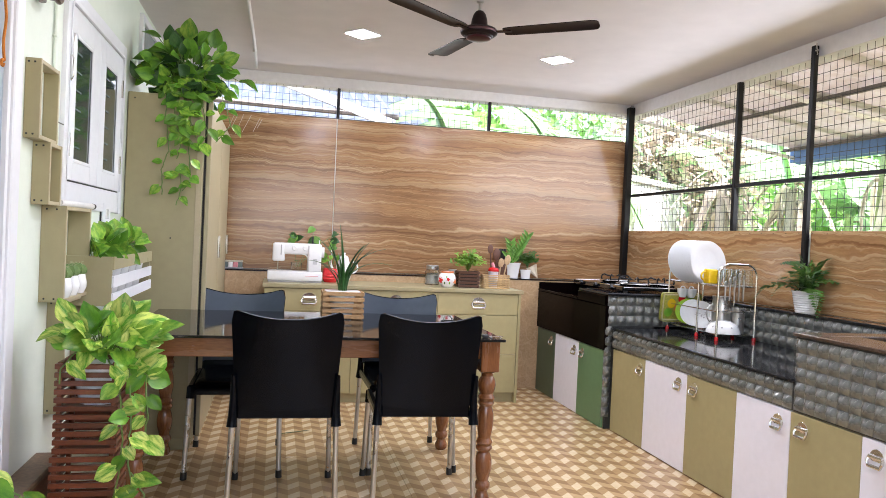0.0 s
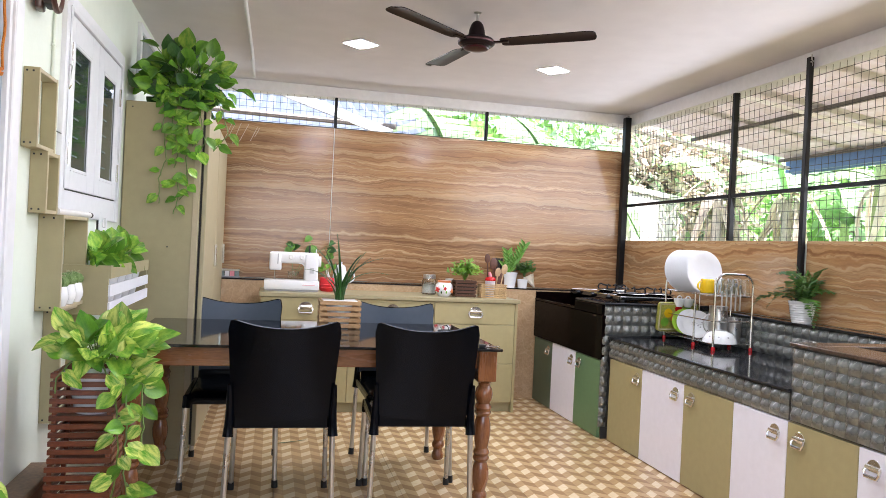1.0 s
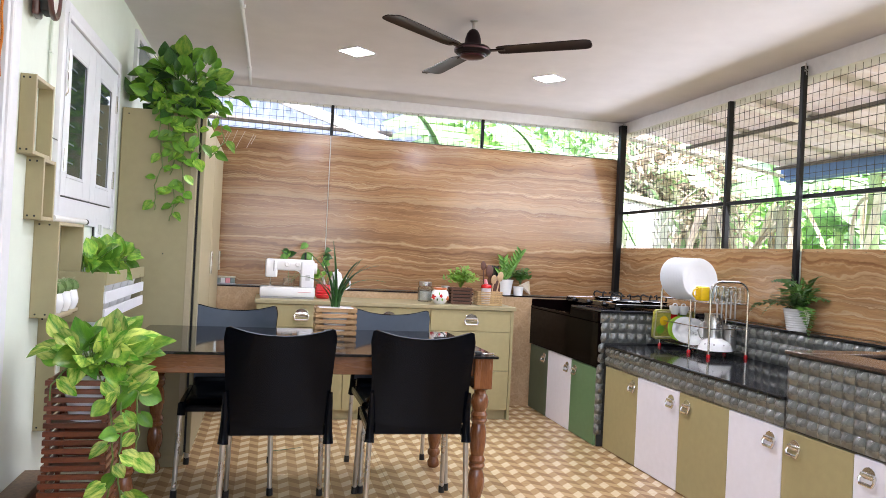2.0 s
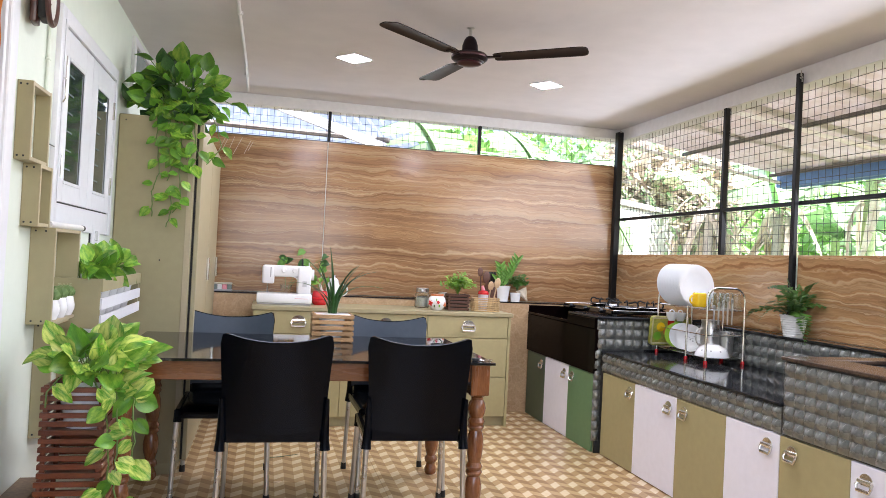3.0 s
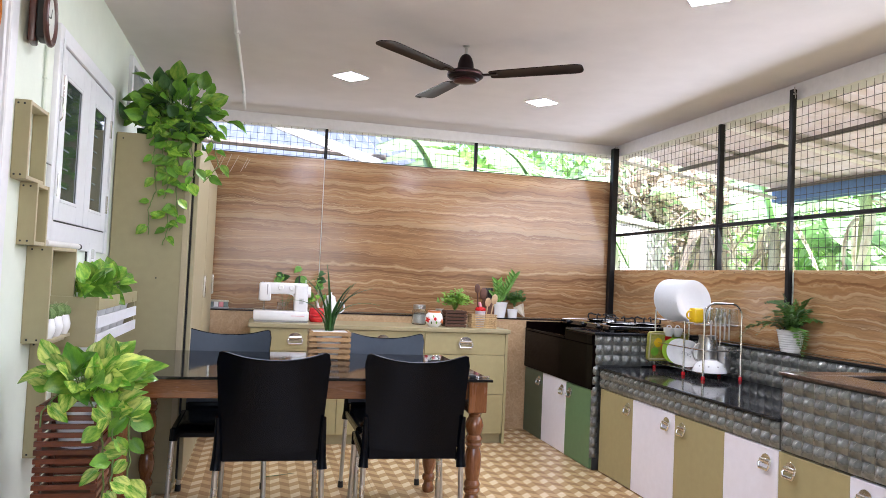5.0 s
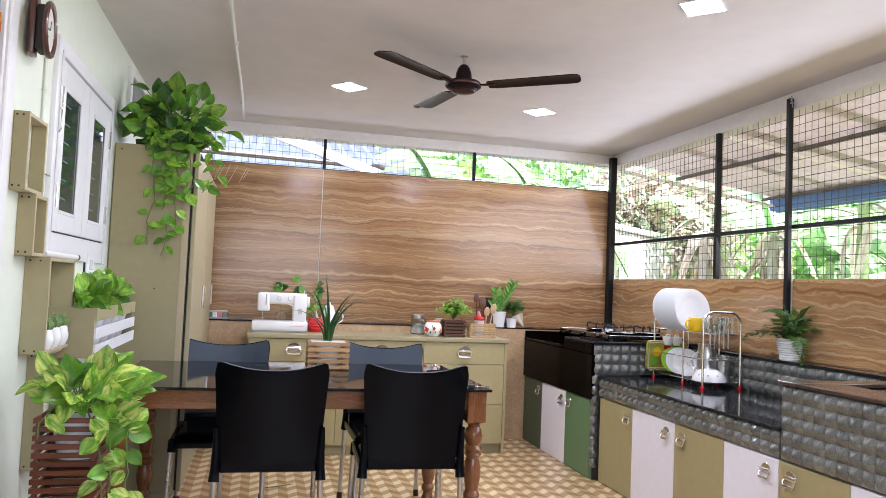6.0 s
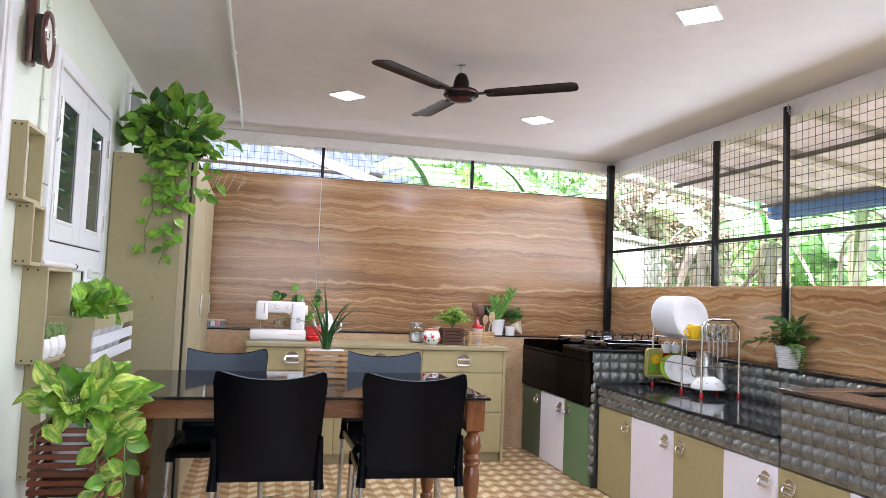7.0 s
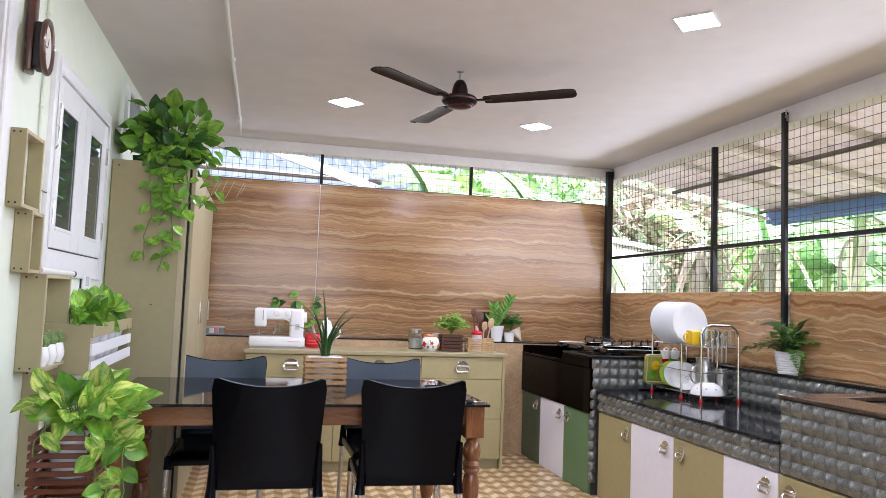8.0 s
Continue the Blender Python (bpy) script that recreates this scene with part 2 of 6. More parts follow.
def floor_print():
    """Printed tile: rows of folded steps in cream, tan and brown."""
    m = bpy.data.materials.new("folded_step_floor_tile")
    m.use_nodes = True
    nt = m.node_tree
    n, l = nt.nodes, nt.links
    b = n["Principled BSDF"]
    geo = n.new("ShaderNodeNewGeometry")
    sep = n.new("ShaderNodeSeparateXYZ")
    l.new(geo.outputs["Position"], sep.inputs[0])

    def mth(op, a, bb=0.0, cc=None):
        q = n.new("ShaderNodeMath")
        q.operation = op
        for i, v in enumerate((a, bb) if cc is None else (a, bb, cc)):
            if isinstance(v, (int, float)):
                q.inputs[i].default_value = v
            else:
                l.new(v, q.inputs[i])
        return q.outputs[0]
    u = mth("FRACT", mth("MULTIPLY", sep.outputs[0], 1 / FLOOR_U))
    tri = mth("ABSOLUTE", mth("SUBTRACT", mth("MULTIPLY", u, 2), 1))
    v = mth("FRACT", mth("ADD", mth("MULTIPLY", sep.outputs[1], 1 / FLOOR_V), mth("MULTIPLY", tri, FLOOR_A)))
    side = mth("LESS_THAN", u, 0.5)
    band = mth("GREATER_THAN", v, 0.5)
    tone = mth("ADD", mth("MULTIPLY", band, 0.36), mth("MULTIPLY", mth("MULTIPLY", side, band), 0.16))
    tone = mth("ADD", tone, mth("MULTIPLY", side, 0.22))
    ns = n.new("ShaderNodeTexNoise")
    mp = n.new("ShaderNodeMapping")
    mp.inputs["Scale"].default_value = (3, 14, 1)
    l.new(geo.outputs["Position"], mp.inputs[0])
    l.new(mp.outputs[0], ns.inputs[0])
    ns.inputs["Scale"].default_value, ns.inputs["Detail"].default_value = 9, 5
    tone = mth("ADD", tone, mth("MULTIPLY", mth("SUBTRACT", ns.outputs[0], 0.5), 0.5))
    ramp = n.new("ShaderNodeValToRGB")
    e = ramp.color_ramp.elements
    e[0].position, e[0].color = 0.0, (0.33, 0.20, 0.10, 1)
    e[1].position, e[1].color = 0.86, (0.78, 0.65, 0.44, 1)
    for p, c in ((0.26, (0.47, 0.31, 0.155)), (0.5, (0.57, 0.40, 0.215))):
        q = e.new(p)
        q.color = (*c, 1)
    l.new(tone, ramp.inputs[0])
    l.new(ramp.outputs[0], b.inputs["Base Color"])
    big = n.new("ShaderNodeTexNoise")
    big.inputs["Scale"].default_value = 2.0
    l.new(geo.outputs["Position"], big.inputs[0])
    rr = n.new("ShaderNodeMapRange")
    rr.inputs[3].default_value, rr.inputs[4].default_value = 0.16, 0.32
    l.new(big.outputs[0], rr.inputs[0])
    l.new(rr.outputs[0], b.inputs["Roughness"])
    return m


FLOOR_U, FLOOR_V, FLOOR_A = 0.105, 0.135, 0.36
FLOORMAT = floor_print()


# ---------- mesh helpers ----------
def box(bm, a, b, bevel=0.0, seg=1):
    """A box from corner a to corner b, with softened edges."""
    r = bmesh.ops.create_cube(bm, size=1)
    vs = r["verts"]
    for v in vs:
        v.co = Vector([(a[i] + b[i]) / 2 + v.co[i] * (b[i] - a[i]) for i in range(3)])
    if bevel:
        es = list({e for v in vs for e in v.link_edges})
        bmesh.ops.bevel(bm, geom=es, offset=bevel, segments=seg, affect="EDGES", profile=0.5)
    return bm


def lathe(bm, prof, seg=20, c=(0, 0, 0)):
    """Turns a profile of (radius, z) round the upright axis at c."""
    rings = []
    for r, z in prof:
        if r < 1e-5:
            rings.append([bm.verts.new((c[0], c[1], c[2] + z))])
        else:
            rings.append([bm.verts.new((c[0] + r * math.cos(6.28319 * i / seg), c[1] + r * math.sin(6.28319 * i / seg), c[2] + z)) for i in range(seg)])
    for p, q in zip(rings, rings[1:]):
        for i in range(seg):
            j = (i + 1) % seg
            if len(p) == 1 and len(q) == 1:
                continue
            if len(p) == 1:
                bm.faces.new((p[0], q[j], q[i]))
            elif len(q) == 1:
                bm.faces.new((p[i], p[j], q[0]))
            else:
                bm.faces.new((p[i], p[j], q[j], q[i]))
    return bm


def tube(bm, pts, r, seg=8, r2=None):
    """A round bar along a line of points; r2 is the radius at its end."""
    pts = [Vector(p) for p in pts]
    rings = []
    last, q = None, None
    for k, p in enumerate(pts):
        d = (pts[min(k + 1, len(pts) - 1)] - pts[max(k - 1, 0)]).normalized()
        q = d.to_track_quat("Z", "Y") if last is None else last.rotation_difference(d) @ q
        last = d
        rr = r if r2 is None else r + (r2 - r) * k / (len(pts) - 1)
        rings.append([bm.verts.new(p + q @ Vector((rr * math.cos(6.28319 * i / seg), rr * math.sin(6.28319 * i / seg), 0))) for i in range(seg)])
    for a, b in zip(rings, rings[1:]):
        for i in range(seg):
            j = (i + 1) % seg
            bm.faces.new((a[i], a[j], b[j], b[i]))
    bm.faces.new(rings[0][::-1])
    bm.faces.new(rings[-1])
    return bm


def arc(c, r, a0, a1, n, ax="xz"):
    out = []
    for i in range(n + 1):
        a = radians(a0 + (a1 - a0) * i / n)
        p = [c[0], c[1], c[2]]
        p["xyz".index(ax[0])] += r * math.cos(a)
        p["xyz".index(ax[1])] += r * math.sin(a)
        out.append(tuple(p))
    return out


def mesh(name, bm, material, smooth=True, angle=35):
    me = bpy.data.meshes.new(name)
    bmesh.ops.recalc_face_normals(bm, faces=bm.faces)
    bm.to_mesh(me)
    bm.free()
    if material:
        me.materials.append(material)
    if smooth:
        me.shade_smooth()
        me.set_sharp_from_angle(angle=radians(angle))
    return me


def part(name, bm, material, parent=None, label="", smooth=True, at=None, angle=35):
    """Links a bmesh (or a mesh made before) as one object under a thing or a part."""
    me = bm if isinstance(bm, bpy.types.Mesh) else mesh(name, bm, material, smooth, angle)
    ob = new(name, me)
    if parent:
        ob.parent = parent
    if at is not None:
        ob.matrix_basis = at
    return tagged(ob, label)


def B():
    return bmesh.new()


def thing(name, at, label, category, group=""):
    e = new(name)
    e.matrix_basis = at if isinstance(at, Matrix) else pose(*at)
    e.empty_display_size = 0.05
    return tagged(e, label, category, group)


def struct(name, bm, material, label, category, parent=None, smooth=True):
    ob = part(name, bm, material, parent, smooth=smooth)
    return tagged(ob, label, category, kind="structure")


# ---------- the room ----------
XL, XR, YB, YL, ZC = -0.775, 2.927, 5.75, 5.60, 2.402
Y0 = -1.5
T = 0.14
floor = struct("floor", box(B(), (XL - 0.2, Y0 - 0.2, -0.12), (XR + 0.2, YB + 0.2, -0.004)), TANGROUT, "bed of grout under the patterned floor tiles", "floor")
struct("ceiling", box(B(), (XL - T, Y0 - T, ZC), (XR + 0.06, YB + 0.06, ZC + 0.12)), CEIL, "painted off-white plaster ceiling with small flaws", "ceiling")
beam = box(B(), (XL, YB - 0.004, 2.322), (XR - 0.004, YB + 0.12, ZC - 0.002))
struct("trim_beam_back", beam, BEAM, "white painted concrete beam over the mesh strip", "beam")
struct("trim_beam_side", box(B(), (XR - 0.002, Y0, 2.302), (XR + 0.12, YB + 0.12, ZC - 0.002)), BEAM, "white painted concrete beam over the mesh opening", "beam")
# long wall with the shutters and the doorway
wl = B()
box(wl, (XL - T, 2.46, 0), (XL, YB, ZC))
box(wl, (XL - T, 1.45, 2.12), (XL, 2.457, ZC))
box(wl, (XL - T, Y0, 0), (XL, 1.447, ZC))
struct("wall_west", wl, WALL, "pale cream-green painted plaster wall", "wall")
# wall behind the panels
wn_ = B()
box(wn_, (XL, YB, 0), (XR, YB + 0.12, 2.066))
struct("wall_north", wn_, WALL, "plastered wall behind the travertine panels", "wall")
struct("wall_low_north", box(B(), (XL, YL, 0), (XR - 0.004, YB - 0.016, 0.881), 0.002), BRECCIA, "low projecting wall faced with beige marble tiles", "wall")
struct("trim_ledge_north", box(B(), (XL, YL - 0.006, 0.8815), (XR - 0.004, YB - 0.016, 0.89), 0.002), GRANITE, "narrow black granite ledge", "ledge")
we = B()
box(we, (XR, Y0, 0), (XR + 0.12, YB, 1.312))
struct("wall_east", we, WALL, "low wall under the mesh opening", "wall")
# unseen wall: opening added for the fill lamp, mid-tone paint to cut bounce
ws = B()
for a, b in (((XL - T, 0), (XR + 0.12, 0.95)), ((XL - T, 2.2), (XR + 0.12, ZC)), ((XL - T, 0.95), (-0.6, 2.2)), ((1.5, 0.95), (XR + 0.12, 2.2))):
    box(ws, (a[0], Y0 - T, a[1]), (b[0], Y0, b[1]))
struct("wall_south", ws, mat("taupe_wall_paint", (0.35, 0.33, 0.30), 0.6, vary=0.05), "plain unseen wall with an opening added for the rear fill light", "wall")
struct("wall_closet", box(B(), (XL - T - 0.9, 1.2, 0), (XL - T - 0.8, 2.7, 2.3)), mat("grey_blue_wall_paint", (0.36, 0.41, 0.45), 0.6, vary=0.04), "grey-blue painted wall beyond the doorway", "wall")

# travertine panels, each a sheet of its own
pn = thing("wall_panelling", (0, 0, 0), "polished brown travertine panels with wavy bands on the wall", "wall panelling")
tagged(pn, kind="structure")
for x0, x1 in ((-0.60, 0.428), (0.434, 2.905)):
    part("panel", box(B(), (x0, YB - 0.014, 0.892), (x1, YB - 0.002, 2.078), 0.0015), MARBLE, pn)
part("joint_strip", box(B(), (0.4285, YB - 0.016, 0.892), (0.4335, YB - 0.004, 2.078)), mat("white_joint", (0.75, 0.72, 0.66), 0.5), pn, "white joint filler")
part("edging", box(B(), (-0.6, YB - 0.02, 2.0785), (2.86, YB + 0.01, 2.083)), WIRE, pn)
SCR = mat("dull_white_scratch", (0.62, 0.52, 0.42), 0.6)
for x, z, ln, a in ((-0.40, 1.90, 0.16, 22), (-0.36, 1.95, 0.11, 24), (-0.33, 1.90, 0.17, 20), (-0.28, 1.92, 0.15, 25), (-0.20, 1.93, 0.12, 24), (-0.17, 1.96, 0.08, 26)):
    part("scratch", box(B(), (-0.0016, -0.0008, 0), (0.0016, 0, ln)), SCR, pn, at=pose(x, YB - 0.0143, z, 0, a, 0))
ps = thing("wall_panelling_side", (0, 0, 0), "warm brown travertine panels under the mesh opening", "wall panelling")
tagged(ps, kind="structure")
for y0, y1 in ((3.556, YB - 0.08), (1.865, 3.510), (Y0, 1.818)):
    part("panel", box(B(), (XR - 0.014, y0, 0.872), (XR - 0.002, y1, 1.324), 0.0015), MARBLE_W, ps)
rv = B()
for k in range(34):
    lathe(rv, [(0.0045, 0), (0.003, 0.002), (0, 0.0025)], 6, (XR - 0.018, 1.95 + 0.11 * k, 1.308))
part("screw_row", rv, IRON, ps, smooth=False)

# ---------- mesh openings ----------
def grille(name, label, posts, rails, wires, wr=0.0018):
    g = thing(name, (0, 0, 0), label, "window mesh")
    tagged(g, kind="structure")
    for nm, a, b in posts + rails:
        part(nm, box(B(), a, b, 0.004), IRON, g)
    w = B()
    for a, b in wires:
        tube(w, [a, b], wr, 4)
    tagged(part("wire_mesh", w, WIRE, g, "thin square-welded wire mesh", smooth=False), kind="stuff")
    return g


side_w = []
y = Y0
while y < YB - 0.05:
    side_w.append(((XR + 0.03, y, 1.325), (XR + 0.03, y, 2.303)))
    y += 0.0508
z = 1.35
while z < 2.3:
    side_w.append(((XR + 0.032, Y0, z), (XR + 0.032, YB - 0.05, z)))
    z += 0.0508
grille("window_1", "black iron frame with square wire mesh, no glass", [
    ("corner_post", (XR - 0.055, YB - 0.075, 0.891), (XR - 0.003, YB - 0.018, 2.37)),
    ("mullion", (XR - 0.012, 4.236, 1.325), (XR + 0.026, 4.266, 2.302)),
    ("post", (XR - 0.044, 3.517, 0.872), (XR - 0.0145, 3.549, 2.36)),
    ("post", (XR - 0.055, 1.82, 0.872), (XR - 0.0145, 1.862, 2.36))], [
    ("rail", (XR - 0.012, Y0, 1.610), (XR + 0.022, 4.235, 1.633)),
    ("rail", (XR - 0.012, 4.267, 1.610), (XR + 0.022, YB - 0.076, 1.633))], side_w)
PEEL = mat("flaked_grey_paint", (0.55, 0.53, 0.50), 0.7, vary=0.3, scale=30)
rng_p = random.Random(9)
for px_, py_, zt in ((XR - 0.03, 3.533, 2.36), (XR - 0.03, 5.705, 2.37), (XR - 0.03, 1.84, 2.36)):
    cap = thing("post_flake", (px_, py_, zt), "flaked pale paint on the iron post head", "paint flakes")
    for k in range(7):
        x_, z_ = rng_p.uniform(-0.013, 0.006), -rng_p.uniform(0.0, 0.07)
        part("flake", box(B(), (x_, -0.0185 - 0.011 * (py_ > 5), z_), (x_ + rng_p.uniform(0.004, 0.009), -0.0162 - 0.011 * (py_ > 5), z_ + rng_p.uniform(0.008, 0.02)), 0.0006), PEEL, cap)
back_w = []
x = -0.6
while x < XR:
    back_w.append(((x, YB + 0.035, 2.07), (x, YB + 0.035, 2.33)))
    x += 0.0508
z = 2.10
while z < 2.33:
    back_w.append(((-0.7, YB + 0.037, z), (XR, YB + 0.037, z)))
    z += 0.0508
grille("window_2", "narrow mesh-covered strip above the panelled wall", [
    ("mullion", (0.424, YB - 0.004, 2.084), (0.448, YB + 0.03, 2.321)),
    ("mullion", (1.654, YB - 0.004, 2.084), (1.678, YB + 0.03, 2.321))], [], back_w, 0.0013)


# ---------- counters ----------
XH, XC = 2.106, 2.152
XS = 2.81


def handle():
    """Small chrome pull: rounded plate with a drop bar. Faces +y."""
    b = B()
    lathe(b, [(0.024, 0), (0.026, 0.0015), (0.025, 0.003), (0, 0.0034)], 16)
    bmesh.ops.rotate(b, verts=b.verts, cent=(0, 0, 0), matrix=Matrix.Rotation(radians(-90), 3, "X"))
    for v in b.verts:
        v.co.x *= 1.25
        v.co.z = max(v.co.z, -0.012)
    tube(b, [(-0.03, 0.004, -0.002), (-0.034, 0.012, -0.014), (-0.028, 0.014, -0.027), (0.028, 0.014, -0.027), (0.034, 0.012, -0.014), (0.03, 0.004, -0.002)], 0.006, 8)
    tube(b, [(-0.031, 0.006, 0), (0.031, 0.006, 0)], 0.0075, 8)
    return mesh("handle", b, CHROME)


HANDLE = handle()


def pillow():
    b = B()
    s, n = 0.0327, 5
    g = [[b.verts.new(((i / n - 0.5) * 2 * s, (j / n - 0.5) * 2 * s, 0.02 * max(0, math.sin(math.pi * i / n)) * max(0, math.sin(math.pi * j / n)))) for j in range(n + 1)] for i in range(n + 1)]
    for i in range(n):
        for j in range(n):
            b.faces.new((g[i][j], g[i + 1][j], g[i + 1][j + 1], g[i][j + 1]))
    return mesh("pillow_tile", b, PILLOW, angle=80)


PIL = pillow()


def pillows(parent, org, du, dv, nu, nv, step=(0.066, 0.066)):
    """Rows of embossed tiles on a plane: org is the centre of the first, du and dv its two ways."""
    du, dv = Vector(du), Vector(dv)
    nn = du.cross(dv)
    rot = Matrix((du, dv, nn)).transposed().to_4x4()
    for i in range(nu):
        for j in range(nv):
            p = Vector(org) + du * step[0] * i + dv * step[1] * j
            part("tile", PIL, None, parent, at=Matrix.Translation(p) @ rot @ Matrix.Diagonal((step[0] / 0.066, step[1] / 0.066, 1, 1)))


def cupboard(name, label, at, w, h, material, hand, group):
    """A cupboard unit that fronts -x: door panel with a chrome pull. Its width runs along -y from the origin."""
    t = thing(name, at, label, "cabinet", group)
    part("body", box(B(), (0.022, -w + 0.001, 0.0), (0.5, -0.001, h)), OLIVE_D, t)
    d = part("door", box(B(), (0, -w + 0.0015, 0.006), (0.019, -0.0015, h - 0.003), 0.0015), material, t)
    part("handle", HANDLE, None, d, at=pose(-0.001, hand, h - 0.062, 0, 0, 90) @ Matrix.Diagonal((1, 1, 1.2, 1)))
    return t


edges = [4.315, 3.897, 3.45, 3.027, 2.655, 2.272, 1.86, 1.45, 1.05, 0.6]
for k, (a, b) in enumerate(zip(edges, edges[1:])):
    w = a - b
    hgt = 0.53
    left = k in (1, 3, 5, 7)
    hy = -w + 0.075 if k in (0, 1, 3) else -0.075
    cupboard("sink_cupboard", ("olive" if not left else "white") + " laminate cupboard door with a chrome pull", (XC, a, 0), w, hgt, LILAC if left else OLIVE, hy if k else -w + 0.055, "cupboards under the sink counter")
for a, b, m_, lab, hy in ((5.57, 5.19, GREEN_D, "dark green", -0.31), (5.19, 4.755, LILAC, "white", -0.37), (4.755, 4.362, GREEN, "green", -0.07)):
    cupboard("hob_cupboard", lab + " laminate cupboard door with a chrome pull", (XH, a, 0), a - b, 0.508, m_, hy, "cupboards under the hob counter")

hob = thing("hob_counter", (0, 0, 0), "black granite hob counter with a grey embossed tile end", "counter")
tagged(hob, kind="structure")
part("apron", box(B(), (XH - 0.006, 4.346, 0.512), (XH + 0.02, 5.588, 0.80), 0.002), APRON, hob)
part("trough_floor", box(B(), (XH + 0.022, 4.80, 0.60), (2.458, 5.57, 0.62), 0.003), GRANITE, hob)
part("apron_cap", box(B(), (XH - 0.008, 4.80, 0.802), (XH + 0.03, 5.588, 0.82), 0.003), APRON, hob)
part("back_panel", box(B(), (XH, 5.589, 0.52), (2.90, 5.5935, 0.871), 0.001), APRON, hob)
part("raised_front", box(B(), (XH - 0.008, 4.354, 0.802), (2.2, 4.798, 0.868), 0.003), APRON, hob)
part("core", box(B(), (2.46, 4.37, 0.0), (XR - 0.02, 5.588, 0.866)), GRANITE, hob)
part("end_core", box(B(), (XH + 0.021, 4.352, 0.0), (2.456, 4.361, 0.866)), GROUT, hob)
part("core_mid", box(B(), (2.202, 4.402, 0.662), (2.458, 4.798, 0.866)), GRANITE, hob)
part("top_slab", box(B(), (XH - 0.002, 4.325, 0.869), (XR - 0.02, 4.80, 0.885), 0.003), GRANITE, hob)
part("top_slab", box(B(), (2.40, 4.802, 0.869), (XR - 0.02, 5.586, 0.885), 0.003), GRANITE, hob)
pillows(hob, (XH + 0.042, 4.350, 0.835), (1, 0, 0), (0, 0, 1), 10, 1)
pillows(hob, (XH + 0.042, 4.350, 0.770), (1, 0, 0), (0, 0, 1), 10, 1)
pillows(hob, (XH + 0.042, 4.350, 0.705), (1, 0, 0), (0, 0, 1), 10, 1)
pillows(hob, (XH + 0.022, 4.350, 0.11), (1, 0, 0), (0, 0, 1), 1, 9, (0.052, 0.066))

skc = thing("sink_counter", (0, 0, 0), "low black granite counter edged with grey embossed tiles", "counter")
tagged(skc, kind="structure")
part("band_core", box(B(), (XC + 0.005, 2.650, 0.533), (XC + 0.06, 4.34, 0.648)), GROUT, skc)
part("slab", box(B(), (XC - 0.012, 2.648, 0.649), (XS + 0.1, 4.338, 0.664), 0.003), GRANITE, skc)
pillows(skc, (XC + 0.004, 4.305, 0.562), (0, -1, 0), (0, 0, 1), 27, 2, (0.0622, 0.0575))
part("splash_core", box(B(), (XS, 0.0, 0.664), (XR - 0.016, 4.338, 0.855)), GROUT, skc)
part("ledge", box(B(), (XS - 0.014, 0.0, 0.856), (XR - 0.016, 4.324, 0.871), 0.003), GRANITE, skc)
pillows(skc, (XS - 0.001, 4.29, 0.697), (0, -1, 0), (0, 0, 1), 34, 3, (0.066, 0.0625))
blk = thing("raised_sink_counter", (0, 0, 0), "raised sink block of embossed grey tiles with a brown granite top", "counter")
tagged(blk, kind="structure")
part("core", box(B(), (XC + 0.004, 0.6, 0.533), (XC + 0.06, 2.645, 0.844)), GROUT, blk)
part("end_core", box(B(), (XC + 0.064, 2.60, 0.533), (XS - 0.02, 2.645, 0.844)), GROUT, blk)
for a, b in (((XC - 0.012, 2.545, 0.846), (XS - 0.016, 2.655, 0.862)), ((XC - 0.012, 0.6, 0.846), (XC + 0.21, 2.543, 0.862)), ((XC + 0.50, 0.6, 0.846), (XS - 0.016, 2.543, 0.862))):
    part("top_slab", box(B(), a, b, 0.003), GRANITE_B, blk)
sb = B()
box(sb, (XC + 0.20, 1.6, 0.62), (XC + 0.51, 2.55, 0.64))
for a, b in (((XC + 0.20, 1.6, 0.64), (XC + 0.21, 2.55, 0.839)), ((XC + 0.5, 1.6, 0.64), (XC + 0.51, 2.55, 0.839)), ((XC + 0.21, 2.54, 0.64), (XC + 0.5, 2.55, 0.839)), ((XC + 0.21, 1.6, 0.64), (XC + 0.5, 1.61, 0.839))):
    box(sb, a, b)
part("basin", sb, STEEL, blk, "steel basin")
pillows(blk, (XC + 0.002, 2.614, 0.566), (0, -1, 0), (0, 0, 1), 18, 5, (0.060, 0.0605))

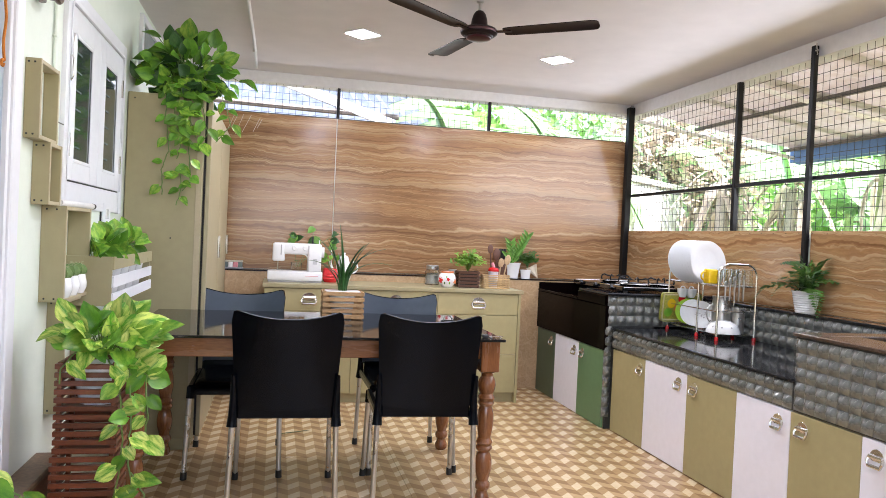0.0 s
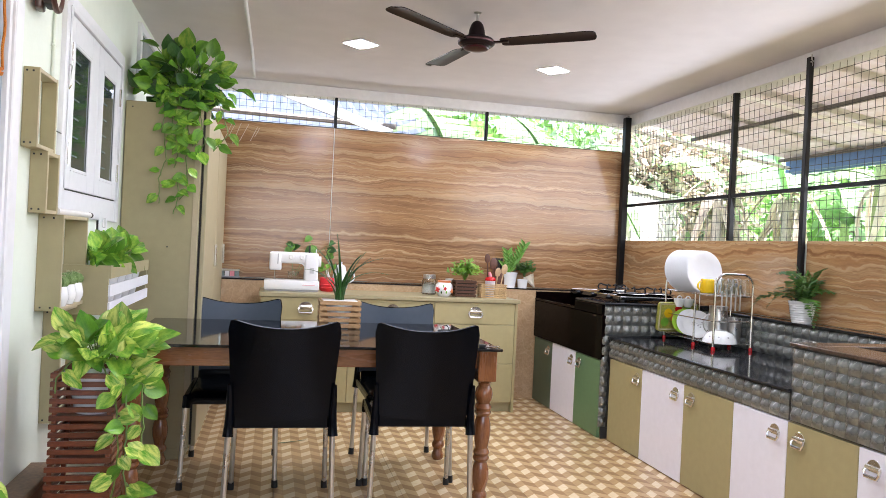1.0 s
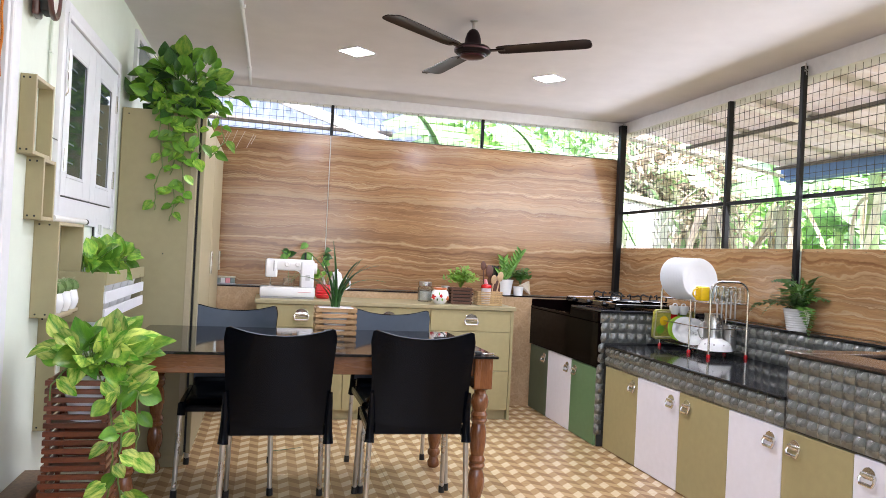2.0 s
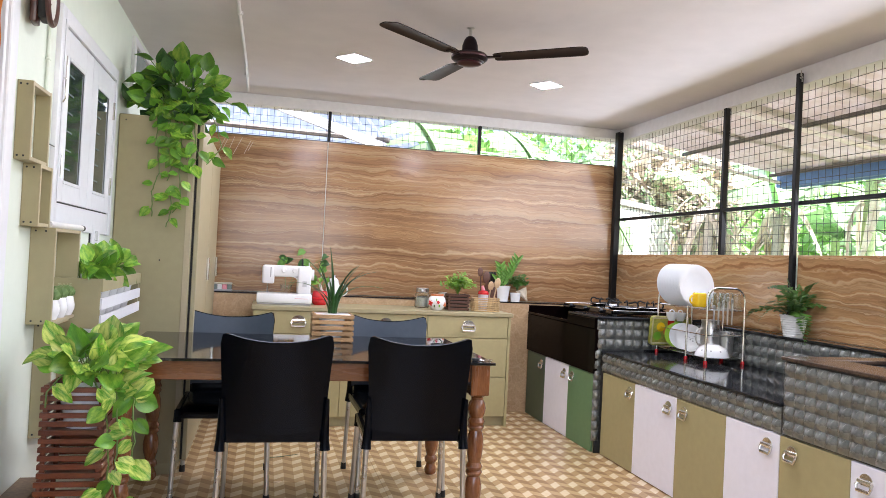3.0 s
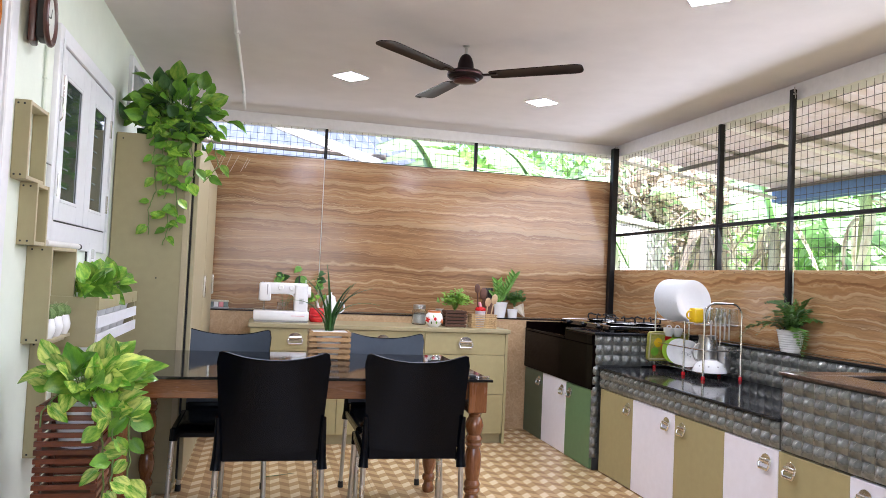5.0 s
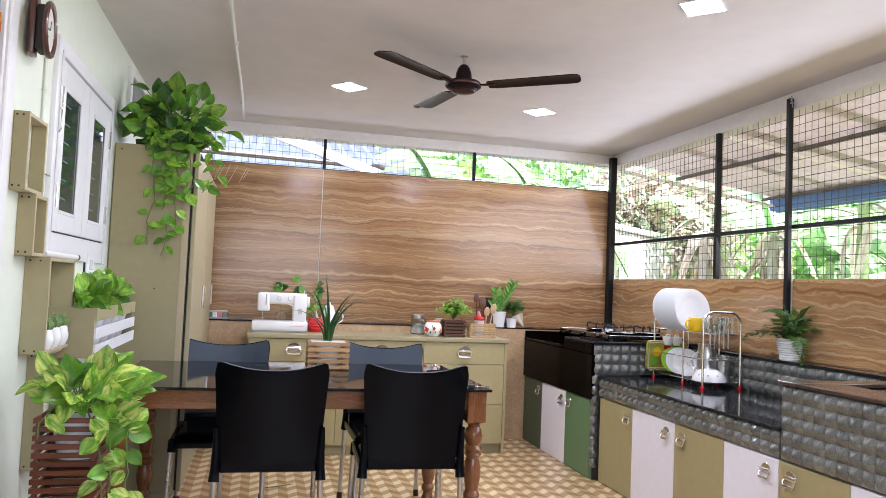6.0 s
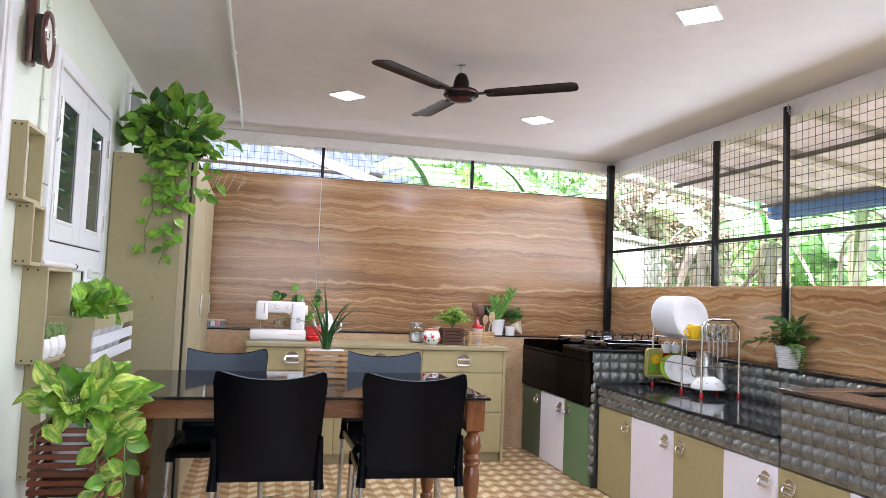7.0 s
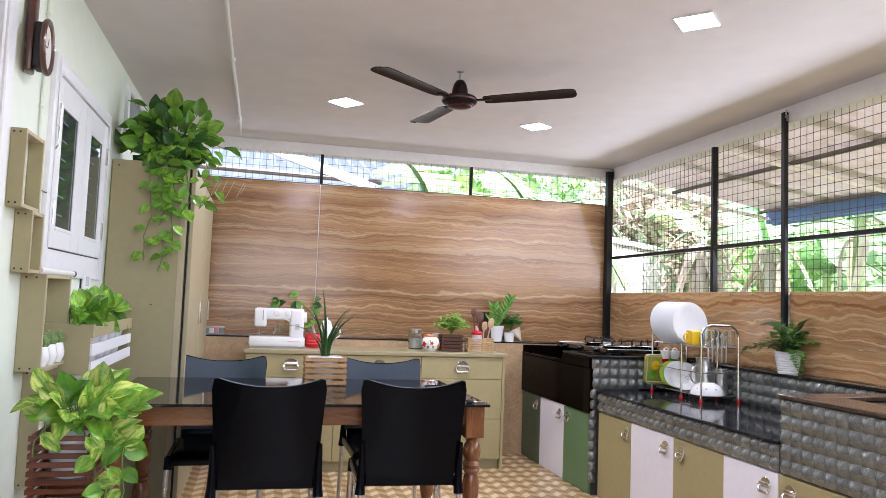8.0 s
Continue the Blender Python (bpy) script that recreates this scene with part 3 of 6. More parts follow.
# ---------- back cabinet ----------
cab = thing("sideboard_cabinet", (-0.06, 5.09, 0), "long olive laminate cabinet with drawers and chrome pulls", "cabinet")
part("body", box(B(), (0.0, 0.02, 0.07), (1.84, 0.505, 0.80)), OLIVE, cab)
part("plinth", box(B(), (0.02, 0.045, 0.0), (1.82, 0.5, 0.07)), OLIVE_D, cab)
part("side_panel", box(B(), (1.822, 0.004, 0.0), (1.842, 0.506, 0.80), 0.001), OLIVE, cab)
part("top", box(B(), (-0.012, -0.012, 0.802), (1.855, 0.507, 0.83), 0.003), OLIVE_T, cab)
cw = 1.82 / 3
for k in range(3):
    x0, x1 = k * cw + 0.002, (k + 1) * cw - 0.002
    d = part("drawer", box(B(), (x0, 0, 0.645), (x1, 0.019, 0.798), 0.0015), OLIVE, cab)
    part("handle", HANDLE, None, d, at=pose((x0 + x1) / 2, -0.001, 0.735, 0, 0, 180) @ Matrix.Diagonal((1.45, 1, 1.45, 1)))
    if k == 2:
        for z0, z1 in ((0.36, 0.641), (0.075, 0.356)):
            part("drawer", box(B(), (x0, 0, z0), (x1, 0.019, z1), 0.0015), OLIVE, cab)
    else:
        for q in range(2):
            xm = (x0 + x1) / 2
            part("door", box(B(), (x0 if q == 0 else xm + 0.0015, 0, 0.075), (xm - 0.0015 if q == 0 else x1, 0.019, 0.641), 0.0015), OLIVE, cab)

# ---------- wardrobe ----------
wd = thing("wardrobe", (XL + 0.004, 4.055, 0), "tall olive painted metal wardrobe against the wall", "wardrobe")
WDX, WDL = 0.385, 1.52
wz = 1.875
part("body", box(B(), (0, 0, 0.06), (WDX, WDL, wz), 0.004), OLIVE_D, wd)
part("plinth", box(B(), (0.01, 0.01, 0), (WDX - 0.02, WDL, 0.06)), OLIVE_D, wd)
part("front_stile", box(B(), (WDX - 0.034, -0.003, 0.06), (WDX - 0.004, -0.0003, wz - 0.03), 0.001), mat("olive_stile_paint", (0.46, 0.39, 0.25), 0.4, vary=0.05), wd, "paler olive edge strip")
for y0, y1 in ((0.012, 0.755), (0.765, WDL - 0.005)):
    d = part("door", box(B(), (WDX + 0.012, y0, 0.07), (WDX + 0.034, y1, wz - 0.012), 0.003), mat("olive_door_paint", (0.40, 0.345, 0.21), 0.4, vary=0.05, scale=3), wd)
    part("handle", box(B(), (WDX + 0.034, y1 - 0.05, 1.0), (WDX + 0.05, y1 - 0.035, 1.14), 0.003), CHROME, d)
for x, z in ((0.03, 1.84), (0.23, 1.12), (0.2, 0.35)):
    part("screw", box(B(), (x, -0.0015, z), (x + 0.007, 0.0, z + 0.007), 0.001), RUBBER, wd)
# black strip put behind the doors as the shade in their gap
part("hinge_gap", box(B(), (WDX + 0.0005, 0.02, 0.075), (WDX + 0.0115, WDL - 0.02, wz - 0.02)), RUBBER, wd)

# ---------- dining table ----------
tb = thing("dining_table", (0.22, 3.57, 0), "varnished teak dining table with a black glass top", "table")
TX, TY = 0.80, 0.483
part("glass_top", box(B(), (-TX, -TY, 0.738), (TX, TY, 0.75), 0.002), BLACKGLASS, tb, "glossy black glass top")
for sgn in (-1, 1):
    part("apron", box(B(), (-TX + 0.09, sgn * (TY - 0.065) - 0.012, 0.655), (TX - 0.09, sgn * (TY - 0.065) + 0.012, 0.7375), 0.002), TEAK_H, tb)
    part("apron", box(B(), (sgn * (TX - 0.06) - 0.012, -TY + 0.1, 0.655), (sgn * (TX - 0.06) + 0.012, TY - 0.1, 0.7375), 0.002), TEAK, tb)
PROF = [(0.0, 0.0), (0.026, 0.0), (0.034, 0.012), (0.034, 0.03), (0.026, 0.045), (0.024, 0.06), (0.033, 0.07), (0.036, 0.082), (0.033, 0.094), (0.025, 0.104), (0.029, 0.12), (0.037, 0.15), (0.039, 0.185), (0.034, 0.215), (0.027, 0.235),
        (0.035, 0.244), (0.038, 0.252), (0.035, 0.26), (0.031, 0.264), (0.036, 0.27), (0.038, 0.278), (0.034, 0.288), (0.028, 0.298), (0.034, 0.33), (0.038, 0.37), (0.036, 0.41), (0.028, 0.44), (0.034, 0.448), (0.038, 0.456), (0.034, 0.464),
        (0.036, 0.472), (0.039, 0.48), (0.034, 0.49), (0.03, 0.498), (0.037, 0.515), (0.041, 0.54), (0.035, 0.565), (0.026, 0.578), (0.028, 0.588), (0.04, 0.598), (0.0, 0.599)]
for sx in (-1, 1):
    for sy in (-1, 1):
        lg = lathe(B(), PROF, 20)
        box(lg, (-0.042, -0.042, 0.6), (0.042, 0.042, 0.7375), 0.003)
        part("leg", lg, TEAK, tb, at=pose(sx * (TX - 0.06), sy * (TY - 0.065), 0))


# ---------- chairs ----------
def sheet(rows, th, skip=None):
    """A curved shell with thickness from a grid of points."""
    b = B()
    g = [[Vector(p) for p in r] for r in rows]
    n, m = len(g), len(g[0])

    def nrm(i, j):
        du = g[min(i + 1, n - 1)][j] - g[max(i - 1, 0)][j]
        dv = g[i][min(j + 1, m - 1)] - g[i][max(j - 1, 0)]
        return du.cross(dv).normalized()
    f = [[b.verts.new(g[i][j] + nrm(i, j) * th / 2) for j in range(m)] for i in range(n)]
    k = [[b.verts.new(g[i][j] - nrm(i, j) * th / 2) for j in range(m)] for i in range(n)]
    for i in range(n - 1):
        for j in range(m - 1):
            b.faces.new((f[i][j], f[i + 1][j], f[i + 1][j + 1], f[i][j + 1]))
            b.faces.new((k[i][j], k[i][j + 1], k[i + 1][j + 1], k[i + 1][j]))
    for i in range(n - 1):
        for j in (0, m - 1):
            b.faces.new((f[i][j], f[i + 1][j], k[i + 1][j], k[i][j]))
    for j in range(m - 1):
        for i in (0, n - 1):
            b.faces.new((f[i][j], f[i][j + 1], k[i][j + 1], k[i][j]))
    return b


def chair():
    t = thing("dining_chair", (0, 0, 0), "black moulded plastic dining chair with a painted front reflection and metal legs", "chair", "chairs round the table")
    rows = []
    for i in range(11):
        v = i / 10
        row = []
        for j in range(21):
            u = j / 10 - 1
            hw = 0.205 + 0.022 * v ** 1.4
            top = 0.832 + 0.042 * abs(u) ** 2.2 - 0.016 * (max(0, abs(u) - 0.84) / 0.16) ** 2
            low = 0.45 + 0.02 * u * u
            zz = low + (top - low) * v
            yy = -0.25 - 0.036 * v ** 1.2 - 0.03 * (1 - u * u) * (0.4 + 0.6 * v)
            # rounded upper corners
            xx = u * hw - (0.012 * math.copysign(1, u) * max(0, v - 0.93) / 0.07 * max(0, abs(u) - 0.9) / 0.1)
            row.append((xx, yy, zz))
        rows.append(row)
    back = part("backrest", sheet(rows, 0.011), PLASTIC, t, angle=60)
    # thin slate sheet stands in for light reflected off the backrest
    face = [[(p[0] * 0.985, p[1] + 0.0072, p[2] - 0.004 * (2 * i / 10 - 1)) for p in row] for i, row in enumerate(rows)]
    part("front_face", sheet(face, 0.002), CHAIR_SHEEN, back, "slate blue sheet painted as the backrest's reflection", angle=60)
    rows = []
    for i in range(11):
        v = i / 10
        row = []
        for j in range(11):
            u = j / 5 - 1
            zz = 0.448 - 0.016 * (1 - u * u) * math.sin(math.pi * min(1, v * 1.1)) - 0.03 * max(0, v - 0.85) / 0.15 - 0.035 * max(0, abs(u) - 0.8) / 0.2
            row.append((u * 0.212, -0.222 + 0.442 * v, zz))
        rows.append(row)
    part("seat", sheet(rows, 0.012), PLASTIC, t, angle=60)
    fr = B()
    for s in (-1, 1):
        box(fr, (s * 0.205 - 0.014, -0.235, 0.40), (s * 0.205 + 0.014, 0.215, 0.437), 0.006)
    box(fr, (-0.19, 0.19, 0.39), (0.19, 0.214, 0.425), 0.005)
    box(fr, (-0.19, -0.252, 0.415), (0.19, -0.232, 0.478), 0.004)
    part("seat_frame", fr, PLASTIC, t)
    for s in (-1, 1):
        part("back_sleeve", tube(B(), [(s * 0.210, -0.262, 0.385), (s * 0.208, -0.256, 0.43), (s * 0.207, -0.262, 0.50), (s * 0.209, -0.272, 0.56), (s * 0.21, -0.28, 0.60)], 0.022, 12, 0.008), PLASTIC, t)
        part("front_sleeve", tube(B(), [(s * 0.205, 0.212, 0.375), (s * 0.203, 0.205, 0.43)], 0.02, 10), PLASTIC, t)
        for y1, y2 in ((-0.262, -0.285), (0.212, 0.25)):
            lg = part("leg", tube(B(), [(s * 0.209, y1, 0.395), (s * 0.218, y2, 0.02)], 0.0115, 12), STEEL, t, "satin metal tube")
            part("foot", tube(B(), [(s * 0.2172, y2 - 0.002 * (1 if y2 < 0 else -1), 0.035), (s * 0.2185, y2, 0.0)], 0.0145, 12, 0.0155), RUBBER, lg)
    return t


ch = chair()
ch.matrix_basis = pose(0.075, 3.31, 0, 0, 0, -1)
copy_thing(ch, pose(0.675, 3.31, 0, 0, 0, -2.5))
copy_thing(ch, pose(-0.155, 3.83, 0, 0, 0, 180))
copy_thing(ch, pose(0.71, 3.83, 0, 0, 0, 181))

# ---------- ceiling fan and lamps ----------
fan = thing("ceiling_fan", (0.97, 3.615, ZC), "dark brown three-bladed ceiling fan at rest", "fan")
part("rod", tube(B(), [(0, 0, -0.006), (0, 0, -0.06)], 0.0085, 12), STEEL, fan, "short pale metal rod")
part("ceiling_hook_plate", lathe(B(), [(0, 0), (0.02, 0), (0.02, -0.004), (0.012, -0.008), (0, -0.008)], 16), STEEL, fan)
part("canopy", lathe(B(), [(0.014, -0.045), (0.022, -0.05), (0.032, -0.065), (0.04, -0.09), (0.043, -0.115), (0.046, -0.125), (0.0, -0.126)], 24), FANBROWN, fan)
part("motor", lathe(B(), [(0.0, -0.122), (0.046, -0.122), (0.05, -0.132), (0.085, -0.136), (0.094, -0.145), (0.094, -0.162), (0.082, -0.172), (0.074, -0.174), (0.07, -0.18), (0.0, -0.181)], 28), FANBROWN, fan)
part("bottom_cover", lathe(B(), [(0.066, -0.1815), (0.062, -0.188), (0.045, -0.194), (0.02, -0.197), (0, -0.1975)], 28), mat("maroon_fan_gloss", (0.045, 0.007, 0.012), 0.3, vary=0.1, spec=0.3), fan, "glossy maroon cover")
part("motor_ring", lathe(B(), [(0.0945, -0.147), (0.0965, -0.152), (0.0945, -0.158)], 28), mat("dull_plum_metal", (0.10, 0.05, 0.055), 0.3, metal=0.7), fan)
for a in (99, 215, 329):
    b = B()
    rows = []
    for i in range(12):
        s = 0.13 + 0.475 * (0, 0.02, 0.1, 0.3, 0.5, 0.7, 0.85, 0.92, 0.955, 0.98, 0.993, 1)[i]
        w = (0.052 + 0.012 * (s - 0.13) / 0.475) * (0.62, 0.86, 1, 1, 1, 1, 1, 0.98, 0.92, 0.8, 0.62, 0.3)[i]
        rows.append([(s, w * q, -0.004 * q + 0.03 * (s - 0.13) - 0.004 * q * q) for q in (-1, -0.5, 0, 0.5, 1)])
    bl = part("blade", sheet(rows, 0.004), FANBROWN, fan, at=pose(0, 0, -0.152, 0, 0, a))
    part("blade_arm", box(B(), (0.08, -0.016, -0.006), (0.17, 0.016, 0.0), 0.003), FANBROWN, bl)
# the panel at (0.43, 2.5) is unseen: added by symmetry for more light
for x, y, a in ((0.463, 4.43, 40), (1.76, 4.55, 36), (1.717, 2.616, 44), (0.43, 2.5, 44)):
    lt = thing("ceiling_light", (x, y, ZC, 0, 0, a), "square recessed LED ceiling panel, switched on", "ceiling light", "ceiling lights")
    fr_ = B()
    for a_, b_ in (((-0.080, -0.080), (0.080, -0.075)), ((-0.080, 0.075), (0.080, 0.080)), ((-0.080, -0.075), (-0.075, 0.075)), ((0.075, -0.075), (0.080, 0.075))):
        box(fr_, (*a_, -0.006), (*b_, 0.0))
    part("frame", fr_, WHITE, lt)
    part("diffuser", box(B(), (-0.0748, -0.0748, -0.0035), (0.0748, 0.0748, -0.001)), LED, lt)

# ---------- more materials ----------
def leafmat(name, a, b, scale=14.0, rnd=0.38, rough=0.32, trans=0.15, edge=0.18, stretch=(1.5, 0.7, 1)):
    return mat(name, a, rough, vary=0.3, scale=scale, c2=b, stretch=stretch, rnd=rnd, trans=trans, bump=0.08, bscale=40, edge=edge, fine=0.18, spec=0.38)


LEAF_V = leafmat("variegated_pothos_leaf", (0.66, 0.74, 0.17), (0.11, 0.35, 0.02), 1.7, edge=0.09, stretch=(3.4, 0.8, 1))
LEAF_Y = leafmat("golden_pothos_leaf", (0.32, 0.50, 0.06), (0.11, 0.30, 0.025), 3.0, edge=0.09)
LEAF_G = leafmat("pothos_leaf", (0.20, 0.42, 0.04), (0.07, 0.22, 0.02), 2.0, edge=0.14)
LEAF_Z = leafmat("glossy_plain_leaf", (0.16, 0.34, 0.05), (0.08, 0.22, 0.03), 2.0, rnd=0.25)
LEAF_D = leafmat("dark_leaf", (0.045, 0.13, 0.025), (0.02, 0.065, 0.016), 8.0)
LEAF_F = leafmat("fern_leaf", (0.085, 0.19, 0.03), (0.025, 0.075, 0.012), 8.0)
LEAF_B = leafmat("banana_leaf", (0.46, 0.60, 0.37), (0.30, 0.47, 0.24), 2.0, 0.35, 0.35, 0.6)
LEAF_T = leafmat("thicket_leaf", (0.30, 0.47, 0.16), (0.15, 0.30, 0.07), 2.0, 0.35, 0.4, 0.5)
LEAF_DRY = leafmat("dry_leaf", (0.80, 0.74, 0.66), (0.54, 0.45, 0.36), 4.0, 0.4, 0.6, 0.6)
STEM = mat("green_stem", (0.16, 0.26, 0.06), 0.5, vary=0.2)
SOIL = mat("dark_soil", (0.035, 0.025, 0.018), 0.9, vary=0.3, scale=60, bump=0.4)
CERAMIC = mat("white_ceramic", (0.83, 0.83, 0.84), 0.16, vary=0.02, coat=0.3)
PORCELAIN = mat("white_plate_porcelain", (0.82, 0.83, 0.84), 0.1, vary=0.02, coat=0.3)
DARKWOOD = mat("dark_red_slat_wood", (0.20, 0.058, 0.022), 0.3, vary=0.3, scale=5, stretch=(1, 6, 8), c2=(0.09, 0.024, 0.011), rnd=0.25, coat=0.3)
BROWNWOOD = mat("brown_slat_wood", (0.54, 0.34, 0.155), 0.45, vary=0.3, scale=6, stretch=(1, 6, 8), c2=(0.27, 0.14, 0.055), rnd=0.2)
DARKSLAT = mat("walnut_slat_wood", (0.13, 0.05, 0.022), 0.5, vary=0.3, scale=6, stretch=(1, 6, 8), rnd=0.2)
PINE = mat("light_bamboo", (0.66, 0.45, 0.22), 0.5, vary=0.2, scale=6, rnd=0.15)
SPOONWOOD = mat("pale_wooden_spoon", (0.60, 0.42, 0.24), 0.55, vary=0.15)
DARKSPOON = mat("dark_wooden_spoon", (0.12, 0.045, 0.025), 0.5, vary=0.2)
RED = mat("red_glaze", (0.62, 0.012, 0.016), 0.2, vary=0.08, coat=0.4)
PINK = mat("pink_plastic", (0.75, 0.28, 0.33), 0.35, vary=0.05)
YELLOW = mat("yellow_mug_glaze", (0.80, 0.52, 0.01), 0.2, vary=0.05, coat=0.3)
MACHINE = mat("sewing_machine_enamel", (0.80, 0.80, 0.82), 0.3, vary=0.02)
GREYPLASTIC = mat("grey_plastic", (0.35, 0.35, 0.37), 0.4, vary=0.05)
CLEAR = glass("clear_glass", (0.9, 0.94, 0.93))
PANE = mat("shutter_pane", (0.055, 0.075, 0.07), 0.05, vary=0.3, scale=2, spec=0.8)
SLATDARK = mat("louvre_glass", (0.22, 0.27, 0.26), 0.2, vary=0.1)
MAHOG = mat("mahogany_clock_case", (0.10, 0.03, 0.022), 0.3, vary=0.25, scale=5, coat=0.3)
DIAL = mat("cream_clock_dial", (0.72, 0.72, 0.66), 0.4, vary=0.03)
ROPE = mat("orange_rope", (0.75, 0.24, 0.02), 0.8, vary=0.2, scale=60, bump=0.6, bscale=200)
TERRA = mat("terracotta_step", (0.22, 0.095, 0.05), 0.6, vary=0.2, scale=12, bump=0.15)
OCHRE = mat("box_edge_ply", (0.50, 0.43, 0.28), 0.5, vary=0.1, scale=10)
NECTAR = mat("orange_glaze", (0.70, 0.20, 0.06), 0.3, vary=0.1)


# ---------- plants ----------
def leaf_mesh(name, material, wide=0.8, fold=0.22, droop=0.25, heart=0.10):
    """A heart-shaped leaf one unit long that grows along +y from its stalk."""
    b = B()
    prof = [(-heart, 0.30), (0.08, 0.62), (0.22, 0.84), (0.4, 0.88), (0.57, 0.76), (0.72, 0.54), (0.85, 0.27), (0.95, 0.02)]
    rows = []
    for k, (y, w) in enumerate(prof):
        w *= wide / 2
        row = []
        for q in (-1, -0.5, 0, 0.5, 1):
            yy = y if q else (0.0 if k == 0 else y)
            row.append(b.verts.new((q * w, yy, abs(q) * w * fold * 2 - droop * max(0, y) ** 2 + 0.02 * math.sin(9 * y + 3 * q))))
        rows.append(row)
    for r, s in zip(rows, rows[1:]):
        for i in range(4):
            b.faces.new((r[i], r[i + 1], s[i + 1], s[i]))
    return mesh(name, b, material, angle=80)


HEARTS = {k: [leaf_mesh("leaf", m_, w, f, d) for w, f, d in ((0.86, 0.20, 0.22), (0.74, 0.32, 0.36), (0.96, 0.14, 0.10))] for k, m_ in (("v", LEAF_V), ("y", LEAF_Y), ("g", LEAF_G), ("d", LEAF_D), ("z", LEAF_Z))}


def aim(pos, tip, face, size):
    """Pose of a leaf at pos whose tip points to tip and whose upper side looks to face."""
    yv = Vector(tip).normalized()
    zv = Vector(face)
    zv = (zv - yv * zv.dot(yv))
    zv = zv.normalized() if zv.length > 1e-4 else yv.orthogonal().normalized()
    xv = yv.cross(zv)
    return Matrix.Translation(pos) @ Matrix((xv, yv, zv)).transposed().to_4x4() @ Matrix.Diagonal((size, size, size, 1))


def pothos(rng, t, centre, rad, n, size, kinds, toward=(0.1, -1, 0.35), flat=1.0):
    """A loose crown of heart leaves on thin stalks round centre; rad is its half width, depth and height."""
    st = B()
    c = Vector(centre)
    for k in range(n):
        a, e = rng.uniform(0, 6.283), math.asin(rng.uniform(-0.35, 1))
        d = Vector((math.cos(a) * math.cos(e), math.sin(a) * math.cos(e), math.sin(e)))
        s = rng.uniform(0.4, 1.0) * rng.choice((0.9, 1, 1, 1.16))
        p = c + Vector((d.x * rad[0], d.y * rad[1], d.z * rad[2])) * s
        tip = Vector((d.x, d.y, d.z * 0.9 - rng.uniform(-0.4, 0.55))) + Vector((rng.uniform(-0.4, 0.4), rng.uniform(-0.4, 0.4), rng.uniform(-0.2, 0.5)))
        face = Vector(toward) + Vector((d.x, d.y, d.z)) * 0.8 + Vector((rng.uniform(-0.5, 0.5), rng.uniform(-0.4, 0.4), rng.uniform(-0.2, 0.6)))
        part("leaf", rng.choice(HEARTS[rng.choice(kinds)]), None, t, at=aim(p, tip, face, size * rng.uniform(0.7, 1.25)))
        if k % 2 == 0:
            tube(st, [c + Vector((d.x * 0.02, d.y * 0.02, -rad[2] * 0.5)), c + Vector((d.x * rad[0] * 0.4, d.y * rad[1] * 0.4, rad[2] * 0.3 * s)), p], 0.0022, 4)
    tagged(part("stalk_tangle", st, STEM, t), kind="stuff")


def vine(rng, t, pts, size, gap, kinds, toward=(0.1, -1, 0.3)):
    """A hanging runner along pts with leaves to both sides."""
    pts = [Vector(p) for p in pts]
    fine = []
    for a, b in zip(pts, pts[1:]):
        n = max(2, int((b - a).length / 0.02))
        fine += [a.lerp(b, i / n) + Vector((rng.uniform(-1, 1), rng.uniform(-1, 0), 0)) * 0.003 for i in range(n)]
    part("runner", tube(B(), fine, 0.0028, 5), STEM, t)
    d, k = 0.0, 0
    for a, b in zip(fine, fine[1:]):
        d += (b - a).length
        if d > gap:
            d, k = 0.0, k + 1
            s = 1 if k % 2 else -1
            tip = Vector((s * rng.uniform(0.4, 1.0), rng.uniform(-0.5, 0.05), rng.uniform(-1.0, 0.1)))
            part("leaf", rng.choice(HEARTS[rng.choice(kinds)]), None, t, at=aim(a + Vector((s * 0.012, -0.008, 0)), tip, Vector(toward) + Vector((rng.uniform(-0.5, 0.5), 0, rng.uniform(-0.2, 0.5))), size * rng.uniform(0.65, 1.15)))


def pot(bm, r0, r1, h, wall=0.005, lip=0.006, seg=24, c=(0, 0, 0)):
    return lathe(bm, [(0, 0), (r0, 0), (r0 + (r1 - r0) * 0.5, h * 0.5), (r1, h - lip * 2), (r1 + lip * 0.5, h - lip), (r1 + lip * 0.4, h), (r1 - wall, h), (r1 - wall - 0.002, h * 0.82), (0, h * 0.82)], seg, c)


def slat_box(t, w, d, h, n, material, sl=0.6, post=0.014, th=0.007):
    """An open box of horizontal slats on corner posts; its base centre is the origin."""
    for sx in (-1, 1):
        for sy in (-1, 1):
            part("corner_post", box(B(), (sx * (w / 2 - th - post / 2) - post / 2, sy * (d / 2 - th - post / 2) - post / 2, 0), (sx * (w / 2 - th - post / 2) + post / 2, sy * (d / 2 - th - post / 2) + post / 2, h), 0.001), material, t)
    p = h / n
    fx = mesh("slat", box(B(), (-w / 2, -th / 2, -p * sl / 2), (w / 2, th / 2, p * sl / 2), 0.0012), material)
    fy = mesh("slat", box(B(), (-th / 2, -d / 2 + th, -p * sl / 2), (th / 2, d / 2 - th, p * sl / 2), 0.0012), material)
    for k in range(n):
        z = (k + 0.5) * p
        for s in (-1, 1):
            part("slat", fx, None, t, at=pose(0, s * (d / 2 - th / 2), z))
            part("slat", fy, None, t, at=pose(s * (w / 2 - th / 2), 0, z))


R = random.Random(5)
